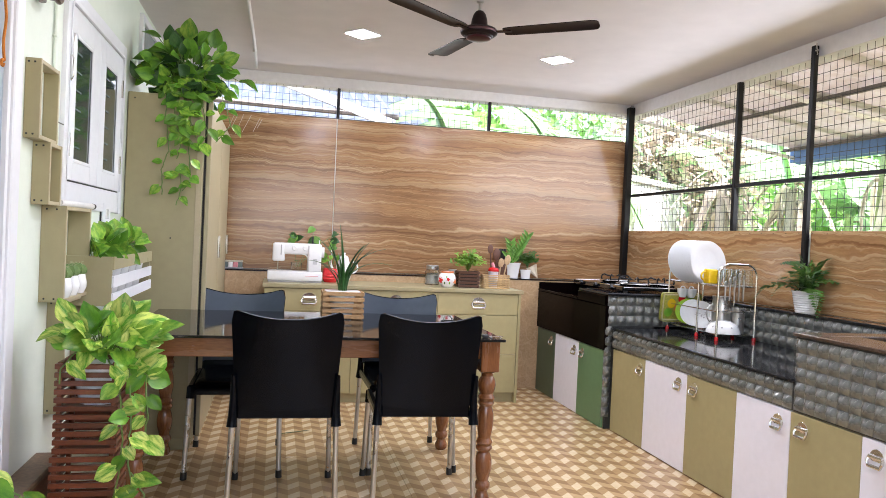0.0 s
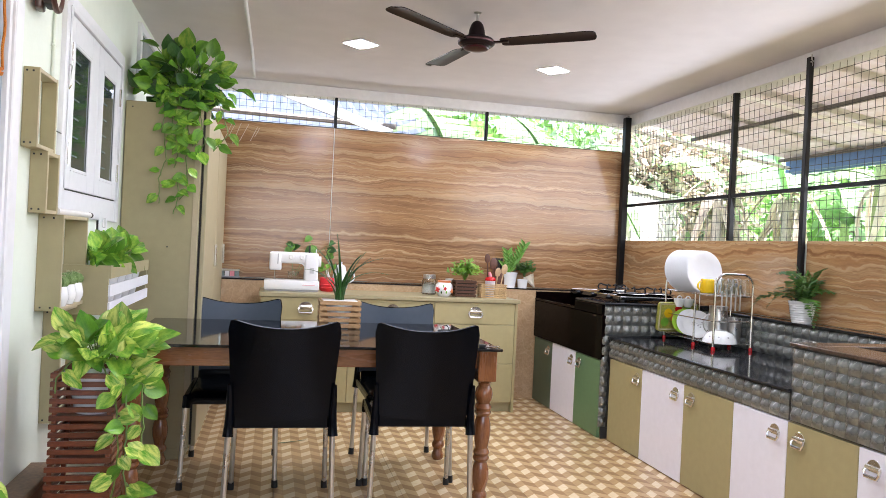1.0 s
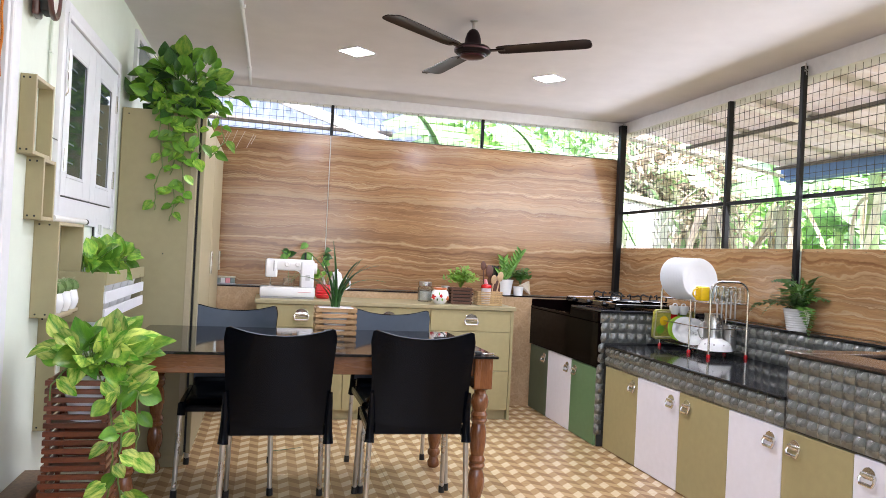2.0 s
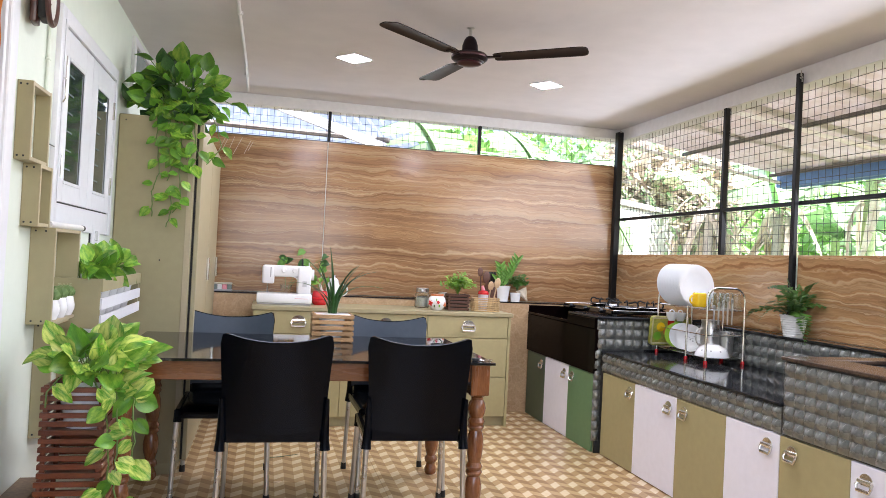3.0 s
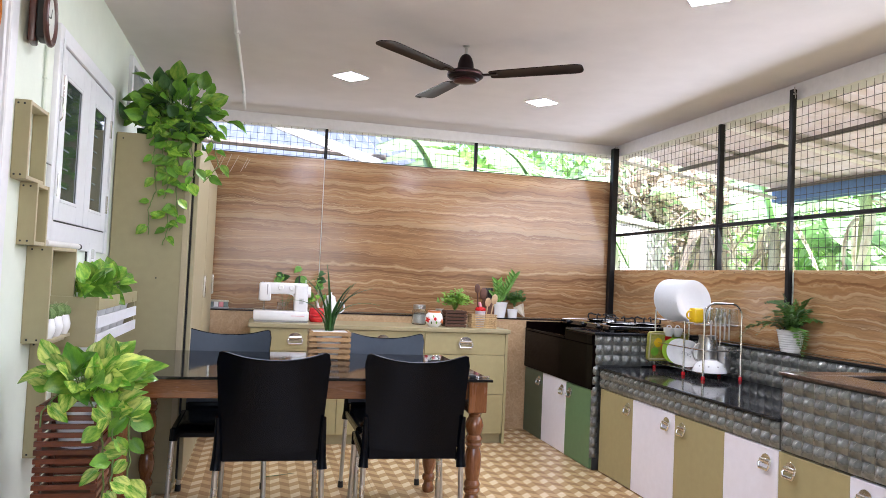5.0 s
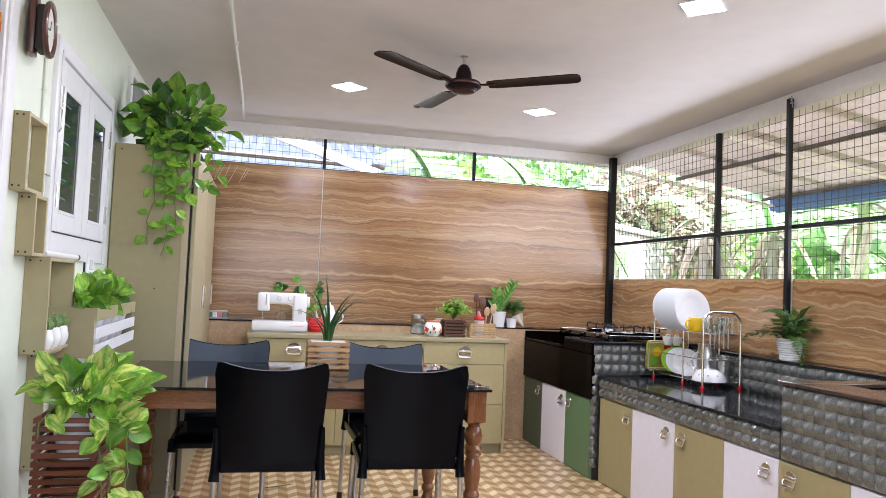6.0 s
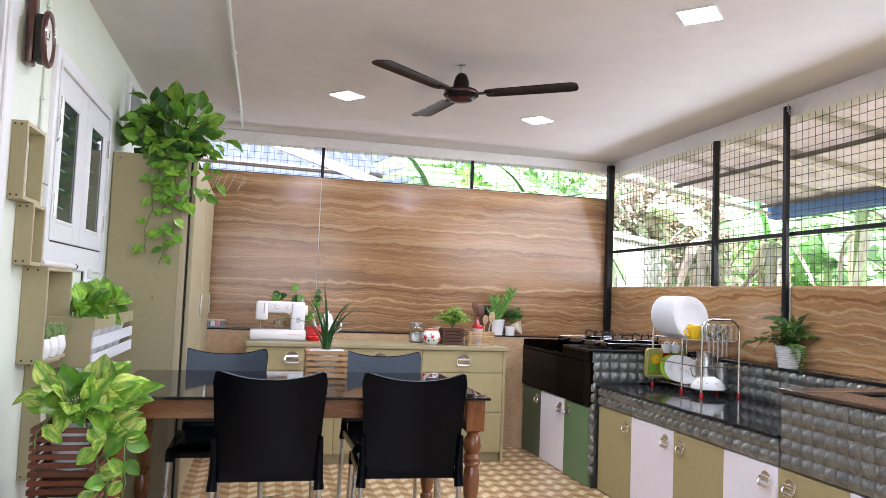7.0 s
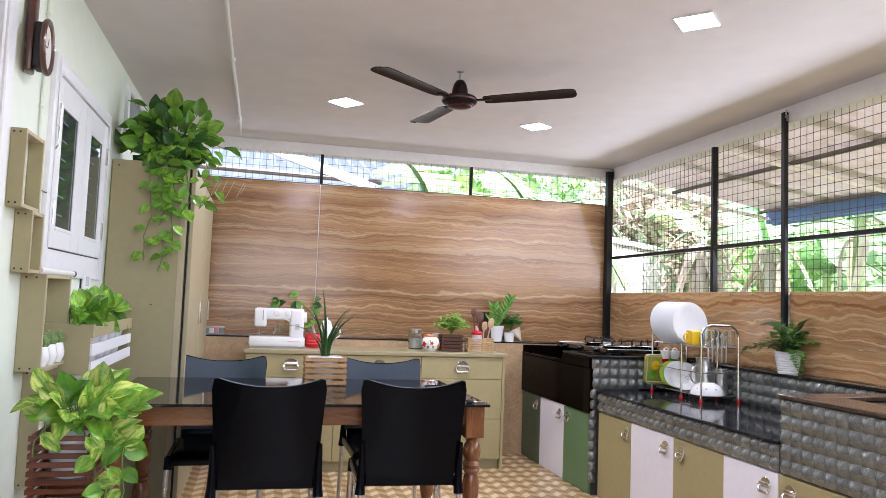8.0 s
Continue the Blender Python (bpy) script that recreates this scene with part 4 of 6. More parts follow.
# foreground pothos on its slatted stand
stand = thing("slatted_plant_stand", (-0.555, 2.545, 0), "tall dark red wooden slatted plant stand", "plant stand")
slat_box(stand, 0.192, 0.19, 0.46, 17, DARKWOOD, 0.62)
up = thing("slatted_planter_crate", (-0.552, 2.545, 0.46), "dark red wooden slatted crate stacked on the stand", "crate")
slat_box(up, 0.186, 0.184, 0.29, 11, DARKWOOD, 0.62)
part("base_board", box(B(), (-0.08, -0.08, 0.0), (0.08, 0.08, 0.006)), DARKWOOD, up)
part("shelf_board", box(B(), (-0.08, -0.08, 0.140), (0.08, 0.08, 0.148)), DARKWOOD, up)
pp = thing("potted_pothos", (-0.535, 2.545, 0.654), "golden pothos with variegated trailing leaves in a white pot", "potted plant", "pothos plants")
part("pot", pot(B(), 0.058, 0.08, 0.122), CERAMIC, pp, at=pose(0, 0, -0.045))
pothos(R, pp, (0.015, 0.0, 0.15), (0.155, 0.11, 0.085), 56, 0.09, "vvvyyg", (0.05, -1, 0.45))
pothos(R, pp, (0.12, -0.10, 0.06), (0.06, 0.035, 0.10), 9, 0.085, "vvgy", (0.05, -1, 0.3))
vine(R, pp, [(0.06, -0.08, 0.13), (0.11, -0.12, 0.08), (0.125, -0.13, -0.04), (0.12, -0.13, -0.19), (0.135, -0.13, -0.31), (0.12, -0.13, -0.4)], 0.072, 0.046, "vvgy")
vine(R, pp, [(0.03, -0.09, 0.13), (0.085, -0.12, 0.03), (0.10, -0.125, -0.14), (0.09, -0.125, -0.27), (0.06, -0.125, -0.39)], 0.07, 0.06, "vvgy")
vine(R, pp, [(0.08, -0.08, 0.13), (0.16, -0.11, 0.06), (0.17, -0.12, -0.07), (0.155, -0.125, -0.18)], 0.074, 0.05, "vvg")
vine(R, pp, [(0.13, -0.13, -0.24), (0.17, -0.13, -0.31), (0.16, -0.13, -0.39)], 0.07, 0.036, "vyy")
vine(R, pp, [(-0.05, -0.08, 0.13), (-0.09, -0.11, 0.08), (-0.085, -0.115, 0.01)], 0.10, 0.05, "vv")

# pothos on the wardrobe
wp = thing("hanging_pothos", (-0.56, 4.22, wz + 0.001), "green pothos trailing from the top of the wardrobe", "potted plant", "pothos plants")
part("pot", pot(B(), 0.06, 0.085, 0.09), mat("brown_pot", (0.12, 0.07, 0.05), 0.5), wp)
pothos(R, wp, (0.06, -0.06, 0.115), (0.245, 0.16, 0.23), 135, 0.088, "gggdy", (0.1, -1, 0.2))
# inner crown of mostly dark leaves, colouring in the shade at its core
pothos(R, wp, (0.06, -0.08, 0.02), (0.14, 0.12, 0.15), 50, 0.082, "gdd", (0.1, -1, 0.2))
for pts, g in (([(0.08, -0.16, 0.1), (0.10, -0.185, -0.05), (0.10, -0.19, -0.3), (0.115, -0.19, -0.45), (0.06, -0.19, -0.52)], 0.045),
               ([(0.03, -0.16, 0.1), (0.04, -0.19, -0.02), (0.06, -0.19, -0.25), (0.04, -0.19, -0.36)], 0.05),
               ([(0.13, -0.15, 0.1), (0.16, -0.19, -0.05), (0.19, -0.2, -0.2), (0.12, -0.19, -0.31)], 0.05),
               ([(-0.02, -0.16, 0.1), (-0.02, -0.19, -0.1), (0.0, -0.19, -0.3), (-0.03, -0.19, -0.4), (-0.02, -0.19, -0.55)], 0.065),
               ([(0.2, -0.1, 0.1), (0.27, -0.13, -0.02), (0.3, -0.13, -0.14), (0.22, -0.17, -0.25)], 0.05),
               ([(0.10, -0.16, 0.1), (0.13, -0.19, 0.0), (0.08, -0.19, -0.15), (0.1, -0.19, -0.28)], 0.04),
               ([(0.07, -0.16, 0.1), (0.06, -0.19, 0.0), (0.1, -0.187, -0.12), (0.14, -0.19, -0.24)], 0.04),
               ([(0.0, -0.16, 0.1), (0.0, -0.19, 0.0), (0.03, -0.187, -0.12), (0.05, -0.19, -0.2)], 0.04),
               ([(0.06, -0.19, -0.36), (0.07, -0.19, -0.5), (0.04, -0.19, -0.6)], 0.05)):
    vine(R, wp, pts, 0.068, g * 0.75, "ggyy")

# ---------- wall shelves ----------
def shelf_box(name, y0, y1, z0, z1, d, label, holes=True):
    t = thing(name, (XL + 0.001, y0, z0), label, "wall shelf", "box shelves on the wall")
    w, h, th = y1 - y0, z1 - z0, 0.012
    sp = part("side_panel", box(B(), (0, 0, 0), (d, th, h), 0.001), OLIVE_D, t)
    part("side_panel", box(B(), (0, w - th, 0), (d, w, h), 0.001), OLIVE_D, t)
    part("top_panel", box(B(), (0, th, h - th), (d, w - th, h), 0.001), OCHRE, t)
    part("bottom_panel", box(B(), (0, th, 0), (d, w - th, th), 0.001), OCHRE, t)
    part("front_edge", box(B(), (d, 0.0, 0.0), (d + 0.0012, th, h)), OCHRE, t)
    part("front_edge", box(B(), (d, w - th, 0.0), (d + 0.0012, w, h)), OCHRE, t)
    if holes:
        for zz in (0.012, h - 0.012):
            for xx in (d * 0.22, d * 0.62):
                part("screw", box(B(), (xx - 0.003, -0.0015, zz - 0.003), (xx + 0.003, 0.0, zz + 0.003), 0.001), RUBBER, sp)
    return t


shelf_box("wall_box_shelf", 2.503, 2.70, 1.442, 1.69, 0.045, "small open olive box shelf on the wall, empty")
shelf_box("wall_box_shelf", 2.60, 2.735, 1.2385, 1.441, 0.052, "small open olive box shelf on the wall, empty")
shelf_box("wall_box_shelf", 2.715, 3.055, 0.908, 1.238, 0.078, "open olive box shelf holding little cactus pots")
shelf_box("wall_box_shelf", 2.82, 3.15, 0.50, 0.906, 0.06, "lower open olive box shelf behind the pothos")
for y, h, r in ((2.775, 0.075, 0.036), (2.87, 0.078, 0.037), (2.97, 0.078, 0.037)):
    c = thing("cactus_pot", (XL + 0.055, y, 0.921), "small round green cactus in a white ceramic pot", "potted plant", "cactus pots")
    part("pot", lathe(B(), [(0, 0), (r * 0.75, 0), (r, h * 0.3), (r * 1.02, h * 0.5), (r * 0.85, h * 0.88), (r * 0.8, h * 0.92), (r * 0.74, h * 0.9), (r * 0.7, h * 0.8), (0, h * 0.8)], 20), CERAMIC, c)
    cb = lathe(B(), [(0, h * 0.8), (r * 0.6, h * 0.82), (r * 0.9, h * 1.0), (r * 0.95, h * 1.15), (r * 0.75, h * 1.32), (r * 0.4, h * 1.42), (0, h * 1.45)], 24)
    for v in cb.verts:
        a = math.atan2(v.co.y, v.co.x)
        k = 1 + 0.10 * math.cos(8 * a)
        v.co.x *= k
        v.co.y *= k
    part("cactus", cb, mat("cactus_skin", (0.20, 0.30, 0.10), 0.85, vary=0.3, scale=40, c2=(0.07, 0.13, 0.035)), c)
    sp = B()
    for _ in range(160):
        a, zz = R.uniform(0, 6.28), R.uniform(0.9, 1.5)
        rr = r * (0.75 if zz < 1.25 else 0.5)
        p = Vector((math.cos(a) * rr, math.sin(a) * rr, h * zz))
        tube(sp, [p, p + Vector((math.cos(a), math.sin(a), 0.4)) * 0.006], 0.0005, 3)
    part("spines", sp, mat("spine", (0.55, 0.55, 0.35), 0.6), c, smooth=False)

# picket planter on the wall
pl = thing("wall_planter_box", (XL + 0.001, 3.03, 0.865), "olive wall planter box with white picket slats", "planter")
PD, PL_, PH = 0.174, 0.87, 0.192
part("side_panel", box(B(), (0, 0, 0), (PD - 0.008, 0.012, PH), 0.001), OLIVE_D, pl)
part("side_panel", box(B(), (0, PL_ - 0.012, 0), (PD - 0.008, PL_, PH), 0.001), OLIVE_D, pl)
part("bottom_panel", box(B(), (0, 0.012, 0), (PD - 0.008, PL_ - 0.012, 0.01), 0.001), OCHRE, pl)
part("slat", box(B(), (PD - 0.008, 0, PH - 0.05), (PD, PL_, PH), 0.001), OLIVE_D, pl)
for z0 in (0.072, 0.005):
    part("slat", box(B(), (PD - 0.008, 0, z0), (PD, PL_, z0 + 0.045), 0.001), WHITE, pl, "white slat")
for k in range(5):
    y = 0.10 + 0.165 * k
    q = thing("planter_pot", (XL + 0.085, 3.03 + y, 0.877), "white plastic pot of pothos in the wall planter", "potted plant", "pots in the wall planter")
    part("pot", pot(B(), 0.048, 0.066, 0.13), CERAMIC, q)
    pothos(R, q, (0.0, 0, 0.20), (0.06, 0.085, 0.06), 14, 0.085, "yyg", (0.4, -1, 0.35))

# ---------- shutters, switch, conduit, clock, doorway ----------
sh = thing("window_3", (0, 0, 0), "white painted window shutters with dark glass panes, closed", "window")
tagged(sh, kind="structure")
X0 = XL
fr = B()
for a, b in (((2.885, 1.235), (2.945, 2.06)), ((3.855, 1.235), (3.915, 2.06)), ((2.945, 1.995), (3.855, 2.06))):
    box(fr, (X0 - 0.01, a[0], a[1]), (X0 + 0.018, b[0], b[1]), 0.004, 2)
for a, b in (((2.925, 1.34), (2.945, 2.015)), ((3.855, 1.34), (3.875, 2.015)), ((2.945, 1.995), (3.855, 2.015))):
    box(fr, (X0 + 0.0185, a[0], a[1]), (X0 + 0.023, b[0], b[1]), 0.002)
part("window_frame", fr, WHITE, sh)
part("apron_board", box(B(), (X0 - 0.005, 2.946, 1.237), (X0 + 0.012, 3.854, 1.337), 0.003), WHITE, sh)
# black strip stands in for the line of shade under the shutters
part("shadow_gap", box(B(), (X0 - 0.005, 2.946, 1.338), (X0 + 0.008, 3.854, 1.3475)), RUBBER, sh)
SZ0, SZ1, GZ0, GZ1 = 1.343, 1.992, 1.413, 1.898
for y0, y1, gy0, gy1 in ((2.948, 3.404, 3.02, 3.285), (3.409, 3.852, 3.50, 3.765)):
    b = B()
    for a, c in (((y0, SZ0), (gy0, SZ1)), ((gy1, SZ0), (y1, SZ1)), ((gy0, GZ1), (gy1, SZ1)), ((gy0, SZ0), (gy1, GZ0))):
        box(b, (X0 - 0.005, a[0], a[1]), (X0 + 0.014, c[0], c[1]), 0.0015)
    s = part("shutter", b, WHITE, sh)
    part("pane", box(B(), (X0 + 0.007, gy0, GZ0), (X0 + 0.0095, gy1, GZ1)), PANE, s)
    bd = B()
    for a, c in (((gy0, GZ0), (gy0 + 0.008, GZ1)), ((gy1 - 0.016, GZ0), (gy1, GZ1)), ((gy0 + 0.016, GZ1 - 0.014), (gy1 - 0.016, GZ1)), ((gy0 + 0.016, GZ0), (gy1 - 0.016, GZ0 + 0.014))):
        box(bd, (X0 + 0.0098, a[0], a[1]), (X0 + 0.0155, c[0], c[1]), 0.002)
    part("glazing_bead", bd, WHITE, s)
    for k in range(6):
        part("louvre", box(B(), (X0 + 0.0098, gy0 + 0.012, 1.47 + 0.072 * k), (X0 + 0.0125, gy0 + 0.10, 1.476 + 0.072 * k)), SLATDARK, s)
    for zz in (1.43, 1.80):
        yh = y0 + 0.014 if y0 < 3 else y1 - 0.014
        part("hinge", tube(B(), [(X0 + 0.018, yh, zz), (X0 + 0.018, yh, zz + 0.085)], 0.006, 8), CHROME, s)
part("shutter_hook", tube(B(), [(X0 + 0.016, 2.93, 1.80), (X0 + 0.03, 2.925, 1.79), (X0 + 0.03, 2.925, 1.72), (X0 + 0.018, 2.93, 1.70)], 0.003, 6), CHROME, sh)
v3 = thing("window_4", (0, 0, 0), "small white-framed vent high on the wall", "window")
tagged(v3, kind="structure")
b = B()
for a, c in (((4.30, 2.05), (4.35, 2.35)), ((5.0, 2.05), (5.05, 2.35)), ((4.35, 2.31), (5.0, 2.35)), ((4.35, 2.05), (5.0, 2.09))):
    box(b, (XL - 0.01, a[0], a[1]), (XL + 0.02, c[0], c[1]), 0.002)
part("window_frame", b, WHITE, v3)
part("pane", box(B(), (XL + 0.002, 4.35, 2.09), (XL + 0.006, 5.0, 2.31)), SLATDARK, v3)

sw = thing("light_switch", (XL + 0.001, 3.56, 1.175), "white switch plate on the wall", "switch")
part("plate", box(B(), (0, 0, 0), (0.012, 0.15, 0.105), 0.003), WHITE, sw)
part("rocker", box(B(), (0.012, 0.05, 0.03), (0.016, 0.10, 0.075), 0.002), CERAMIC, sw)
# black strip along the near side of the plate
part("side_gap", box(B(), (0.0, -0.012, 0.0), (0.006, -0.001, 0.105)), RUBBER, sw)
cd = thing("wall_conduit", (0, 0, 0), "thin white conduit clipped to the wall", "conduit")
part("pipe", tube(B(), [(XL + 0.008, 2.775, 1.24), (XL + 0.008, 2.775, ZC - 0.01)], 0.006, 8), WALL, cd)
for zz in (1.5, 1.82, 2.15):
    part("clip", box(B(), (XL + 0.0, 2.765, zz), (XL + 0.016, 2.785, zz + 0.008), 0.002), WALL, cd)
pr = thing("shelf_rod", (0, 0, 0), "short white pipe lying over the box shelf", "pipe")
part("pipe", tube(B(), [(XL + 0.05, 2.74, 1.2505), (XL + 0.05, 3.19, 1.2505)], 0.0115, 12), PVC, pr)
part("end_cap", tube(B(), [(XL + 0.05, 3.19, 1.2505), (XL + 0.05, 3.215, 1.2505)], 0.0118, 12), RUBBER, pr)
cp = thing("ceiling_conduit", (0, 0, 0), "white round conduit along the ceiling", "conduit")
part("pipe", tube(B(), [(-0.187, Y0 + 0.01, ZC - 0.009)] + [(-0.187 + 0.004 * math.sin(k * 1.3), Y0 + 0.6 * k, ZC - 0.009) for k in range(1, 12)] + [(-0.19, 5.62, ZC - 0.009)], 0.0095, 10), PVC, cp)
for k in range(4):
    part("clip", box(B(), (-0.201, 1.2 + 1.3 * k, ZC - 0.02), (-0.173, 1.212 + 1.3 * k, ZC - 0.0005), 0.002), PVC, cp)

hk = thing("wall_hook", (XL, 2.80, 1.535), "thin dark wire hook on the wall beside the shutters", "hook")
part("wire", tube(B(), [(0, 0, 0), (0.012, 0, 0), (0.014, 0.10, 0.0), (0.014, 0.105, 0.008)], 0.002, 6), IRON, hk)

ck = thing("wall_clock", (XL + 0.008, 2.57, 1.99, 0, 0, 6), "round mahogany wall clock on a dark bracket case", "clock")
part("case", box(B(), (0, -0.035, -0.105), (0.022, 0.03, 0.165), 0.006, 2), MAHOG, ck)
part("movement_box", box(B(), (0.022, -0.035, -0.09), (0.05, 0.045, 0.06), 0.008, 2), RUBBER, ck)
rot_y = Matrix.Rotation(radians(90), 4, "Y")
part("bezel", lathe(B(), [(0.069, 0.0), (0.088, 0.0), (0.092, 0.005), (0.092, 0.012), (0.087, 0.017), (0.077, 0.015), (0.071, 0.01), (0.069, 0.008)], 40), MAHOG, ck, at=Matrix.Translation((0.05, 0.0, -0.015)) @ rot_y)
part("dial", lathe(B(), [(0, 0.003), (0.0705, 0.003), (0.0705, 0.0085), (0, 0.0085)], 40), DIAL, ck, at=Matrix.Translation((0.05, 0.0, -0.015)) @ rot_y)
for a, ln in ((100, 0.05), (-20, 0.035)):
    part("clock_arm", box(B(), (0.0588, -0.002, 0), (0.060, 0.002, ln)), RUBBER, ck, at=Matrix.Translation((0, 0, -0.015)) @ Matrix.Rotation(radians(a), 4, "X"))
for a in range(0, 360, 90):
    part("stud", lathe(B(), [(0.003, 0), (0.002, 0.0025), (0, 0.003)], 8), CHROME, ck, at=Matrix.Translation((0.0655, 0.082 * math.cos(radians(a + 30)), -0.015 + 0.082 * math.sin(radians(a + 30)))) @ rot_y)

dr = thing("door_1", (0, 0, 0), "white painted frame with a closed blue-grey door", "door frame")
tagged(dr, kind="structure")
part("jamb", box(B(), (XL - T - 0.01, 2.388, 0.388), (XL + 0.012, 2.457, 2.12), 0.004), WHITE, dr)
part("jamb_bead", box(B(), (XL - 0.02, 2.368, 0.388), (XL + 0.002, 2.3875, 2.12), 0.002), WHITE, dr)
dl = part("door_leaf", box(B(), (XL - 0.05, 1.525, 0.388), (XL - 0.012, 2.367, 2.048), 0.003), mat("blue_grey_door_paint", (0.36, 0.43, 0.50), 0.4, vary=0.05), dr, "blue-grey painted door leaf")
part("door_handle", tube(B(), [(XL - 0.012, 1.62, 1.5), (XL + 0.03, 1.62, 1.5), (XL + 0.03, 1.72, 1.5)], 0.008, 8), CHROME, dl)
part("jamb", box(B(), (XL - T - 0.01, 1.448, 0.0), (XL + 0.012, 1.52, 2.12), 0.004), WHITE, dr)
part("lintel", box(B(), (XL - T - 0.01, 1.52, 2.05), (XL + 0.012, 2.3875, 2.118), 0.004), WHITE, dr)
rp = thing("hanging_rope", (XL - 0.003, 2.335, 1.64), "orange twisted rope hanging against the door", "rope")
part("cord", tube(B(), [(0.0, 0.007 * math.sin(k * 0.55), 0.3 - 0.0125 * k) for k in range(25)], 0.004, 7), ROPE, rp)
part("loop_end", tube(B(), arc((0.0, -0.008, -0.008), 0.009, 40, 360, 14, "yz"), 0.004, 7), ROPE, rp)
stp = thing("door_step", (0, 0, 0), "raised terracotta step with a beige tiled top under the doorway", "step")
tagged(stp, kind="structure")
part("riser", box(B(), (XL + 0.002, 1.3, 0.0), (XL + 0.085, 2.74, 0.362), 0.003), TERRA, stp)
part("tread", box(B(), (XL + 0.002, 1.29, 0.363), (XL + 0.092, 2.75, 0.385), 0.004), mat("brown_tread", (0.22, 0.14, 0.085), 0.5, vary=0.25, scale=9), stp)
np_ = thing("step_plant", (XL + 0.05, 2.0, 0.386), "young pothos in a small pot on the door step", "potted plant", "pothos plants")
part("pot", pot(B(), 0.026, 0.038, 0.07), mat("terracotta_pot", (0.36, 0.15, 0.08), 0.6), np_)
vine(R, np_, [(0.0, 0, 0.06), (0.03, -0.02, 0.15), (0.08, -0.04, 0.15), (0.14, -0.04, 0.08), (0.17, -0.04, 0.01)], 0.085, 0.035, "gyy", (0.2, -1, 0.8))
vine(R, np_, [(0.0, 0.02, 0.06), (0.05, 0.0, 0.16), (0.13, 0.0, 0.11), (0.18, 0.0, 0.03)], 0.085, 0.04, "gyv", (0.2, -1, 0.8))

# ---------- on the table ----------
tp = thing("slatted_table_planter", (0.353, 3.80, 0.7505), "brown slatted wooden planter box on the table", "planter")
slat_box(tp, 0.212, 0.15, 0.145, 5, BROWNWOOD, 0.68, 0.012, 0.006)
sn = thing("spiky_plant", (0.353, 3.80, 0.7555), "spiky dark green plant in a white inner pot", "potted plant")
part("pot", box(pot(B(), 0.05, 0.068, 0.12), (-0.09, -0.055, 0.126), (0.09, 0.055, 0.138), 0.006, 2), CERAMIC, sn)


def blade(bm_len, wid, bend):
    rows = []
    for i in range(9):
        s = i / 8
        w = wid * (1 - s ** 2.2) * (0.75 + 0.5 * min(1, s * 4)) / 2 + 0.0006
        a = bend * s
        y = bm_len * s * math.sin(a * 0.6)
        z = bm_len * s * math.cos(a * 0.6)
        rows.append([(-w, y - w * 0.5, z), (0, y + w * 0.25, z), (w, y - w * 0.5, z)])
    return sheet(rows, 0.0018)


for k in range(10):
    a = 360 * k / 10 + R.uniform(-12, 12)
    tall = R.random()
    part("blade", blade(R.uniform(0.18, 0.30), 0.012, R.uniform(0.3, 1.0) if tall > 0.45 else R.uniform(0.9, 1.7)), LEAF_D, sn, at=pose(0.02 * math.cos(radians(a)), 0.02 * math.sin(radians(a)), 0.125, 0, 0, a - 90), angle=70)
for L_, a, bd in ((0.30, 175, 1.7), (0.34, 150, 0.9), (0.33, 15, 1.3), (0.36, 110, 0.3), (0.3, 5, 1.75), (0.31, 30, 0.9)):
    part("blade", blade(L_, 0.013, bd), LEAF_D, sn, at=pose(0, 0, 0.125, 0, 0, a - 90), angle=70)
cl = thing("napkin_holder", (0.90, 3.70, 0.7505), "small chrome wire napkin holder", "napkin holder")
part("tray", lathe(B(), [(0, 0), (0.038, 0), (0.042, 0.006), (0.04, 0.008), (0.037, 0.003), (0, 0.003)], 20), IRON, cl)
part("wire_loop", tube(B(), arc((0, 0.0, 0.008), 0.028, 0, 180, 14, "xz"), 0.002, 6), CHROME, cl)
part("wire_loop", tube(B(), arc((0, 0.02, 0.008), 0.024, 0, 180, 14, "xz"), 0.002, 6), IRON, cl)
ky = thing("key_bunch", (0.965, 3.14, 0.7505), "bunch of metal keys with a black fob", "keys")
part("ring", tube(B(), arc((0, 0, 0.004), 0.012, 0, 360, 16, "xy"), 0.0013, 5), CHROME, ky)
for a in (20, 75, 150):
    b = box(B(), (0.012, -0.004, 0.001), (0.05, 0.004, 0.004), 0.001)
    lathe(b, [(0, 0), (0.01, 0.001), (0.01, 0.004), (0, 0.005)], 12, (0.055, 0, 0))
    part("key", b, CHROME, ky, at=pose(0, 0, 0.001 + a * 0.00003, 0, 0, a))
part("fob", box(B(), (-0.04, -0.014, 0), (-0.012, 0.014, 0.014), 0.004, 2), RUBBER, ky)

fl = thing("fallen_leaf_blade", (0.15, 4.36, 0.0015, 0, 0, -75), "thin dark green leaf blade lying on the floor", "fallen leaf")
part("blade", sheet([[(w * q, 0.2 * s_ - 0.1, 0.002 + 0.006 * s_ * s_) for q in (-1, 0, 1)] for s_, w in ((0, 0.001), (0.25, 0.004), (0.5, 0.005), (0.75, 0.004), (1, 0.0008))], 0.0015), LEAF_D, fl)

